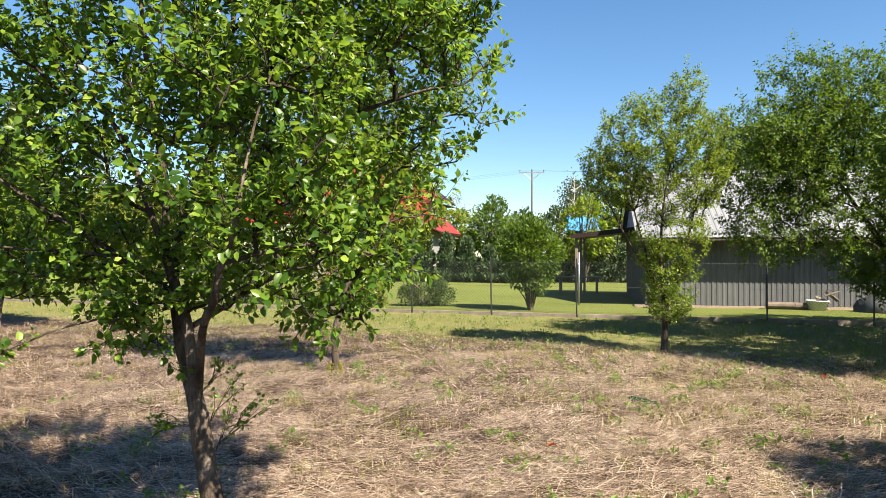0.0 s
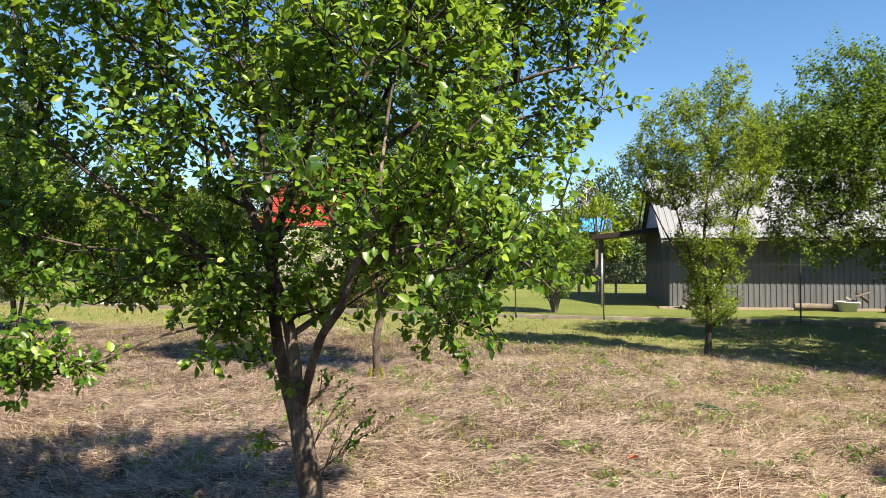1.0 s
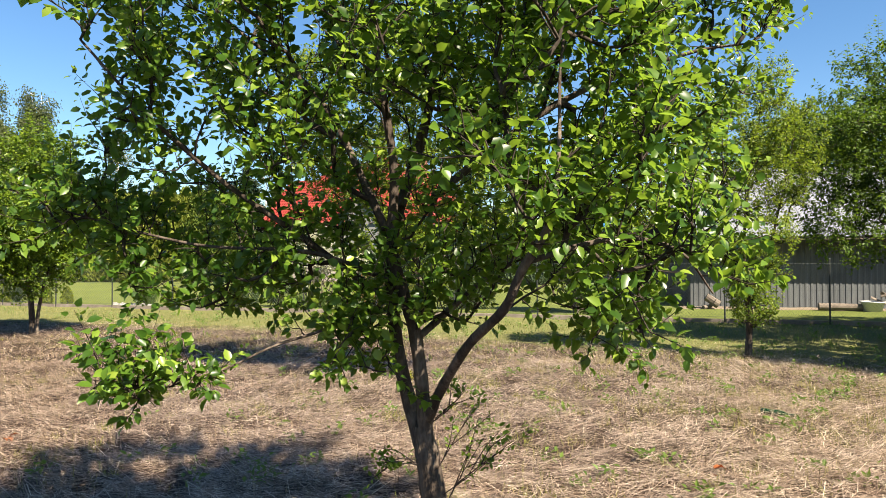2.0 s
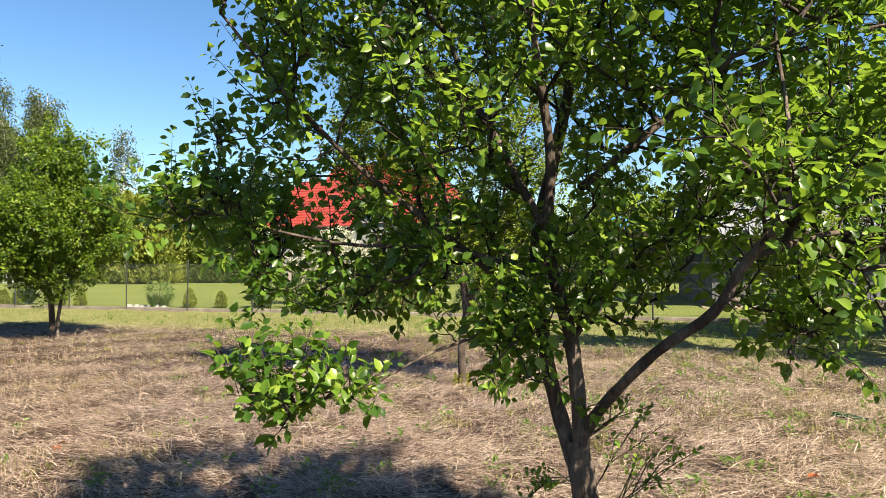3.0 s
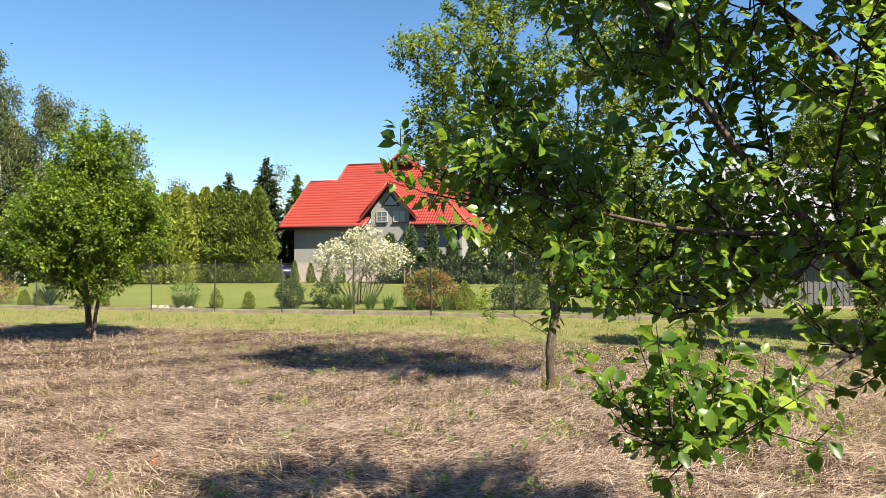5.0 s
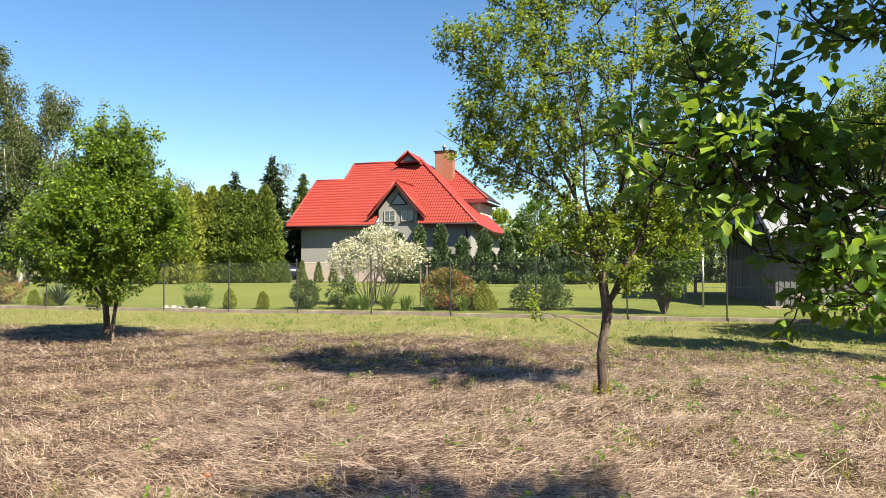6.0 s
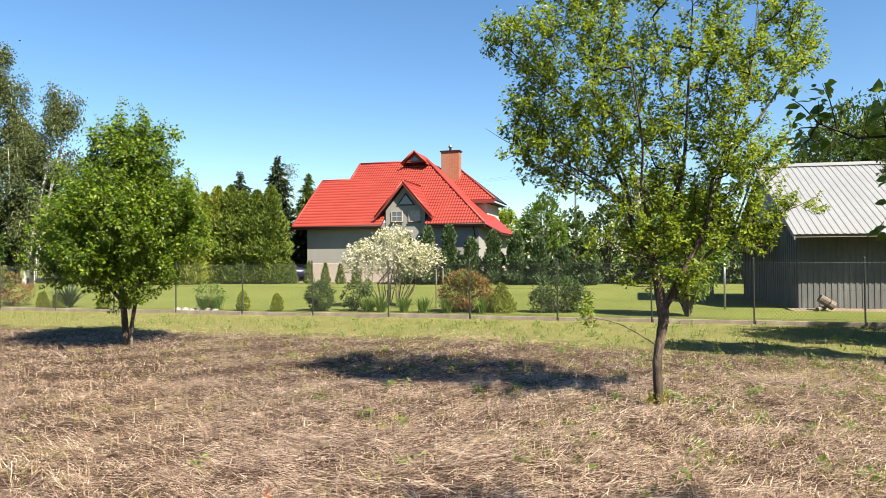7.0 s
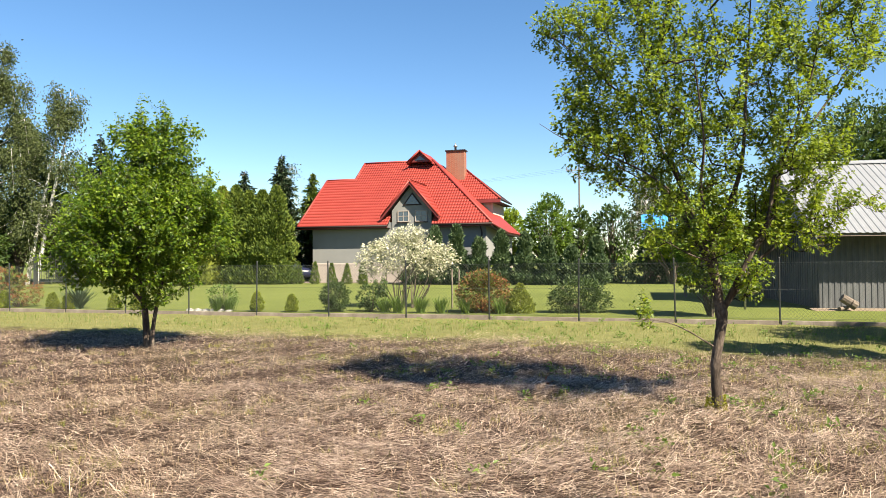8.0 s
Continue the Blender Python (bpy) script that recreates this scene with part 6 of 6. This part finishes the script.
# things by the barn wall
def log(name, base, rz, length, r, tilt, label):
    ob = thing(name, base, rz, label, "log")
    pts = np.array([(0, 0, 0), (length * 0.35, 0.01, length * 0.35 * math.sin(tilt)), (length * 0.7, -0.01, length * 0.7 * math.sin(tilt)), (length, 0, length * math.sin(tilt))])
    bm = bmesh.new()
    for a, b, ra, rb in zip(pts, pts[1:], (r, r * 0.97, r * 0.93), (r * 0.97, r * 0.93, r * 0.88)):
        rod(bm, a, b, ra, rb, 10)
    part("log", bm, m_log, ob)
    return ob


log("log", at(7.45, 20.05, 0.14), 160, 0.36, 0.13, 0.75, "pale split log leaning by the barn")
log("log", at(10.2, 19.5, 0.12), AD, 1.15, 0.11, 0.0, "pale barkless log lying by the barn wall")
log("log", at(7.0, 20.1, 0.06), 20, 0.3, 0.06, 0.1, "short pale log on bare ground")
tub = thing("tub", at(11.55, 19.1), 0, "white plastic tub by the barn", "tub")
bm = bmesh.new()
lathe(bm, [(0.24, 0.0), (0.3, 0.26), (0.33, 0.27), (0.33, 0.3), (0.29, 0.3), (0.22, 0.03)], 16)
part("tub", bm, m_white, tub, smooth=True)
for k, (x, y, r1, r2) in enumerate(((11.7, 19.05, 30, 25), (12.0, 19.1, -35, 40), (11.9, 18.9, 10, -20))):
    ob = thing("scrap_board", at(x, y, 0.35 + 0.12 * k), 0, "pale scrap board on a heap by the barn", "board", "scrap boards")
    ob.matrix_basis = pose(x, y, on_ground(x, y) + 0.32 + 0.1 * k, r1, r2, AD)
    part("board", box(bmesh.new(), -0.22, 0.22, -0.06, 0.06, -0.012, 0.012), m_log, ob, bevel=0.004)
heap = thing("covered_heap", at(13.3, 18.3), AD, "heap under a grey tarpaulin by the barn", "heap")
bm = bmesh.new()
bmesh.ops.create_icosphere(bm, subdivisions=3, radius=1.0)
for v in bm.verts:
    v.co = Vector((v.co.x * 1.0, v.co.y * 0.5, max(v.co.z, -0.1) * 0.62)) * (1 + 0.16 * noise.noise(v.co * 2.3))
part("tarpaulin", bm, m_tarp, heap, smooth=True)
bench = thing("garden_bench", at(6.0, 27.0), AD, "grey wooden bench table under the canopy", "bench")
part("top", box(bmesh.new(), -0.9, 0.9, -0.35, 0.35, 0.7, 0.75), m_wood, bench, bevel=0.008)
for x in (-0.75, 0.75):
    for y in (-0.25, 0.25):
        part("leg", box(bmesh.new(), x - 0.04, x + 0.04, y - 0.04, y + 0.04, 0, 0.7), m_wood, bench)
# bare strip along the barn
su, sv = np.meshgrid(np.linspace(-0.4, 12.5, 60), np.linspace(-0.85, 0.3, 10))
sz = 0.035 * np.sin((sv + 0.85) / 1.15 * math.pi) + 0.012 * np.sin(su * 5) * np.sin(sv * 9)
sz[0] -= 0.03
i, j = np.meshgrid(np.arange(9), np.arange(59), indexing="ij")
q = (i * 60 + j).ravel()
soil = put("soil_strip", mesh_np("soil_strip", np.stack([su, sv + 0.08 * np.sin(su * 2.3), sz], -1).reshape(-1, 3), np.stack([q, q + 1, q + 61, q + 60], 1), True), m_soil)
soil.matrix_basis = pose(BX, BY, 0.085, 0, 0, BA)
tagged(soil, "bare sandy strip along the barn wall", "soil", kind="structure")

# green bottle and a few small things in the straw
bot = thing("plastic_bottle", at(2.4, 6.58, 0.05), -44, "green plastic bottle lying in the straw", "bottle")
bm = bmesh.new()
lathe(bm, [(0.024, 0.0), (0.032, 0.008), (0.033, 0.06), (0.028, 0.1), (0.033, 0.14), (0.032, 0.2), (0.015, 0.255), (0.012, 0.29)], 14)
bmesh.ops.rotate(bm, verts=bm.verts[:], cent=(0, 0, 0), matrix=Matrix.Rotation(radians(90), 3, "Y"))
bmesh.ops.translate(bm, verts=bm.verts[:], vec=(-0.15, 0, 0))
b1 = part("bottle", bm, m_bottle, bot, smooth=True)
part("cap", rod(bmesh.new(), (0.14, 0, 0), (0.165, 0, 0), 0.016, sides=12), m_bottle, b1)
for x, y, rz in ((-5.02, 5.95, 20), (1.07, 4.9, 60), (-2.9, 10.2, 10), (5.4, 8.2, 40)):
    ob = thing("dry_leaf", at(x, y, 0.05), rz, "curled reddish dry leaf on the straw", "leaf", "dry leaves")
    V, F = leaves(np.zeros((3, 3)) + rng.normal(size=(3, 3)) * 0.015, rng.normal(size=(3, 3)) + [1, 0, 0.2], np.array([[0, 0.3, 1.0]] * 3), np.full(3, 0.1), np.full(3, 0.06), True, 0.3)
    put("blade", mesh_np("blade", V, F, True), m_red_leaf, ob)


# ---- straw, stubble and grass ----
def edge_v(u):
    return -4.6 - 0.2 * np.maximum(u - 9.0, 0) + 0.5 * np.sin(u * 0.9) + 0.35 * np.sin(u * 2.3 + 1)


def spread(x0, x1, y0, y1, n):
    x, y = rng.uniform(x0, x1, n), rng.uniform(y0, y1, n)
    u, v = uv(x, y)
    return x, y, u, v, height(u, v)


def stuff(name, V, F, mat, label, category):
    tagged(put(name, mesh_np(name, V, F), mat), label, category, kind="stuff")


def tufty(x, y):
    return 0.5 + 0.5 * np.sin(x * 2.1 + 1.7 * np.sin(y * 1.3)) * np.sin(y * 2.7 + 1.2 * np.sin(x * 1.1))


BANDS = ((-10, 8, -6, -1.2, 35000, 2.2), (-9, 7, -1.2, 3.2, 80000, 2.2), (-9, -6, 3.2, 5.5, 14000, 2.2), (4.2, 7, 3.2, 5.5, 14000, 2.2), (-6, 4.2, 3.2, 5.5, 270000, 1.0), (-8.5, 6.5, 5.5, 7.6, 260000, 1.1), (-10.5, 8, 7.6, 10.5, 340000, 1.9), (-15, 9, 10.5, 17.5, 390000, 2.3))
CELL = rng.random((512, 512))


def tangle(x, y, size):
    """Uneven thickness of the straw in patches of about that size."""
    return CELL[np.floor(x / size).astype(int) % 512, np.floor(y / size).astype(int) % 512]


lots = {0: [[], [], 0], 1: [[], [], 0]}
for x0, x1, y0, y1, n, wide in BANDS:
    x, y, u, v, z = spread(x0, x1, y0, y1, n)
    keep = v < edge_v(u) + rng.normal(size=n) * 0.5
    heap = 0.5 + 0.5 * np.sin(x * 1.7 + 2 * np.sin(y * 0.9)) * np.sin(y * 1.4 + np.sin(x * 0.8))
    rough = 0.5 * tangle(x + 0.03 * np.sin(y * 23), y + 0.03 * np.sin(x * 19), 0.085) + 0.5 * tangle(x + 7 + 0.05 * np.sin(y * 11), y + 0.05 * np.sin(x * 9), 0.21)
    keep &= rng.random(n) < (0.55 + 0.45 * heap) * np.clip(2.7 * rough - 0.7, 0.05, 1)
    x, y, z, heap, rough = x[keep], y[keep], z[keep], heap[keep], rough[keep]
    n = len(x)
    swath = 0.5 * np.sin(x * 0.45 + 0.3 * y) + 0.35 * np.sin(y * 1.1 + 0.2 * x)
    a = swath * 0.8 + rng.normal(size=n) * np.where(rough > 0.55, 0.55, 1.0) + math.pi * (rng.random(n) < 0.5)
    L = 0.025 + 0.25 * rng.random(n) ** 3.4
    D = np.stack([np.cos(a), np.sin(a), rng.normal(size=n) * 0.16 + 0.04], 1)
    P = np.stack([x, y, z + rng.random(n) ** 1.3 * (0.02 + 0.03 * heap + 0.06 * rough) + 0.003], 1)
    W = rng.uniform(0.0014, 0.0036, n) * wide
    old = rng.random(n) < 1 / (1 + np.exp((x + 0.9 + 0.15 * (y - 6)) / 1.3)) * 0.3 + 0.26
    for key in (0, 1):
        lot, sel = lots[key], old == bool(key)
        V, F = blades(P[sel], D[sel], L[sel], W[sel], rng.normal(size=(sel.sum(), 3)) * [0.03, 0.03, 0.014], True, "thin" if y0 > 7 or wide == 2.2 else True)
        lot[0].append(V)
        lot[1] += [F[0] + lot[2]]
        lot[2] += len(V)
stuff("straw_litter", np.concatenate(lots[0][0]), lots[0][1], m_straw, "loose pale straw scattered over the field", "straw")
stuff("old_straw", np.concatenate(lots[1][0]), lots[1][1], m_old_straw, "older brownish straw lying on the field", "straw")
VV, FF, off = [], [], 0
for x0, x1, y0, y1, n, wide in ((-9, 6.5, 2.2, 5.5, 11000, 1.0), (-13, 9, 5.5, 9.5, 26000, 1.1), (-19, 12, 9.5, 17.5, 44000, 1.35)):
    x, y, u, v, z = spread(x0, x1, y0, y1, n)
    rowed = np.sin((u * 0.25 + v) * math.tau / 0.75)
    keep = (v < edge_v(u) + 0.3) & (rng.random(n) < (0.55 + 0.45 * rowed) * (0.25 + 0.75 * (tufty(x * 0.35, y * 0.4) > 0.42)))
    x, y, z = x[keep], y[keep], z[keep]
    n = len(x)
    D = np.stack([rng.normal(size=n) * 0.22, rng.normal(size=n) * 0.22, np.ones(n)], 1)
    V, F = blades(np.stack([x, y, z - 0.01], 1), D, rng.uniform(0.04, 0.13, n), rng.uniform(0.0022, 0.0042, n) * wide, 0, True, True)
    VV.append(V)
    FF.append(F[0] + off)
    off += len(V)
stuff("stubble", np.concatenate(VV), [np.concatenate(FF)], m_stubble, "short upright cut stubble in the field", "stubble")


def grassy(name, boxes, mat, hmin, hmax, wide, rule, label, category="grass", thin=False):
    VV, FF, off = [], [], 0
    for x0, x1, y0, y1, n in boxes:
        x, y, u, v, z = spread(x0, x1, y0, y1, n)
        keep = rule(u, v, x, y)
        x, y, z, v = x[keep], y[keep], z[keep], v[keep]
        n = len(x)
        a = rng.random(n) * math.tau
        tilt = rng.uniform(0.1, 0.75, n)
        D = np.stack([np.cos(a) * tilt, np.sin(a) * tilt, np.ones(n)], 1)
        L = rng.uniform(hmin, hmax, n) * np.where((v < 0) & (v > -0.35), 0.45, 1.0)
        V, F = blades(np.stack([x, y, z - 0.01], 1), D, L, rng.uniform(0.6, 1.3, n) * wide, np.stack([np.cos(a) * tilt, np.sin(a) * tilt, -0.4 * tilt], 1) * 0.4 * L[:, None], False, "thin" if thin else False)
        VV.append(V)
        FF.append(F[0] + off)
        off += len(V)
    stuff(name, np.concatenate(VV), [np.concatenate(FF)], mat, label, category)


grassy("strip_grass", [(-22, 13, 8, 25, 260000)], m_grass, 0.025, 0.11, 0.007, lambda u, v, x, y: (v < -0.06) & (v > edge_v(u) - 0.6 + rng.normal(size=len(u)) * 0.9) & (rng.random(len(u)) < 0.2 + 0.8 * tufty(x, y)), "rough patchy grass along the fence", thin=True)
grassy("tall_grass", [(-22, 13, 8, 25, 36000)], m_weed, 0.07, 0.22, 0.008, lambda u, v, x, y: (v < -0.04) & (v > edge_v(u) * 0.75) & (rng.random(len(u)) < np.clip(tufty(x * 0.7 + 3, y * 0.8) - 0.35, 0, 1) + 0.03 * (x > 1)), "taller green grass tufts along the fence")
grassy("field_grass", [(-9, 7, 2.2, 6, 22000), (-14, 10, 6, 13, 42000), (-19, 13, 9, 18, 16000)], m_grass, 0.03, 0.13, 0.005,
       lambda u, v, x, y: (v < edge_v(u)) & (rng.random(len(u)) < np.clip(0.75 * (np.sin(x * 1.1 + 1.3 * np.sin(y * 0.7)) * np.sin(y * 0.9 + 0.6 * x) - 0.2 + 0.07 * (x + 0.5)), 0.06, 0.85)), "sparse green grass growing through the straw")
grassy("lawn_grass", [(-24, 16, 14, 30, 90000)], m_lawn, 0.02, 0.055, 0.007, lambda u, v, x, y: (v > 0.05) & (v < 9) & ((v < 2.2) | (x < 5.5)) & (rng.random(len(u)) < np.clip(1.2 - v * 0.09, 0.2, 1)), "short mown green lawn grass", thin=True)
# small yellow-green tufts all over the straw
kx, ky, ku, kv, kz = spread(-12, 10, 2.4, 15, 3400)
ok = (kv < edge_v(ku)) & (rng.random(3400) < np.clip(0.34 + 0.12 * kx, 0.14, 1.0) + 0.45 * (tufty(kx * 0.5 + 1, ky * 0.6) > 0.6))
kx, ky, kz = kx[ok], ky[ok], kz[ok]
i = np.repeat(np.arange(len(kx)), 28)
n = len(i)
spot = rng.uniform(0.03, 0.11, len(kx))[i]
a, tilt = rng.random(n) * math.tau, rng.uniform(0.1, 0.9, n)
P = np.stack([kx[i] + rng.normal(size=n) * spot, ky[i] + rng.normal(size=n) * spot, kz[i] - 0.005], 1)
V, F = blades(P, np.stack([np.cos(a) * tilt, np.sin(a) * tilt, np.ones(n)], 1), rng.uniform(0.03, 0.12, n), rng.uniform(0.004, 0.008, n), np.stack([np.cos(a), np.sin(a), -0.3 * tilt], 1) * 0.015, False, "thin")
stuff("grass_tufts", V, F, m_tuft, "small yellow-green grass tufts in the straw", "grass")
# weeds with broader leaves, in tufts
tx, ty, tu, tv, tz = spread(-12, 12, 2.6, 20, 1900)
ok = (tv < -0.1) & (rng.random(1900) < np.where(tv < edge_v(tu), 0.36 + 0.08 * (tx + 2), 0.5))
tx, ty, tz = tx[ok], ty[ok], tz[ok]
i = np.repeat(np.arange(len(tx)), 16)
n = len(i)
P = np.stack([tx[i] + rng.normal(size=n) * 0.05, ty[i] + rng.normal(size=n) * 0.05, tz[i] + rng.uniform(0, 0.1, n)], 1)
D = rng.normal(size=(n, 3)) * [1, 1, 0.3] + [0, 0, 0.7]
L = rng.uniform(0.03, 0.075, n)
V, F = leaves(P, D, rng.normal(size=(n, 3)) * 0.4 + [0, -0.2, 1], L, L * 0.5)
stuff("weeds", V, F, m_weed, "small green broad-leaved weeds in the straw", "weeds")
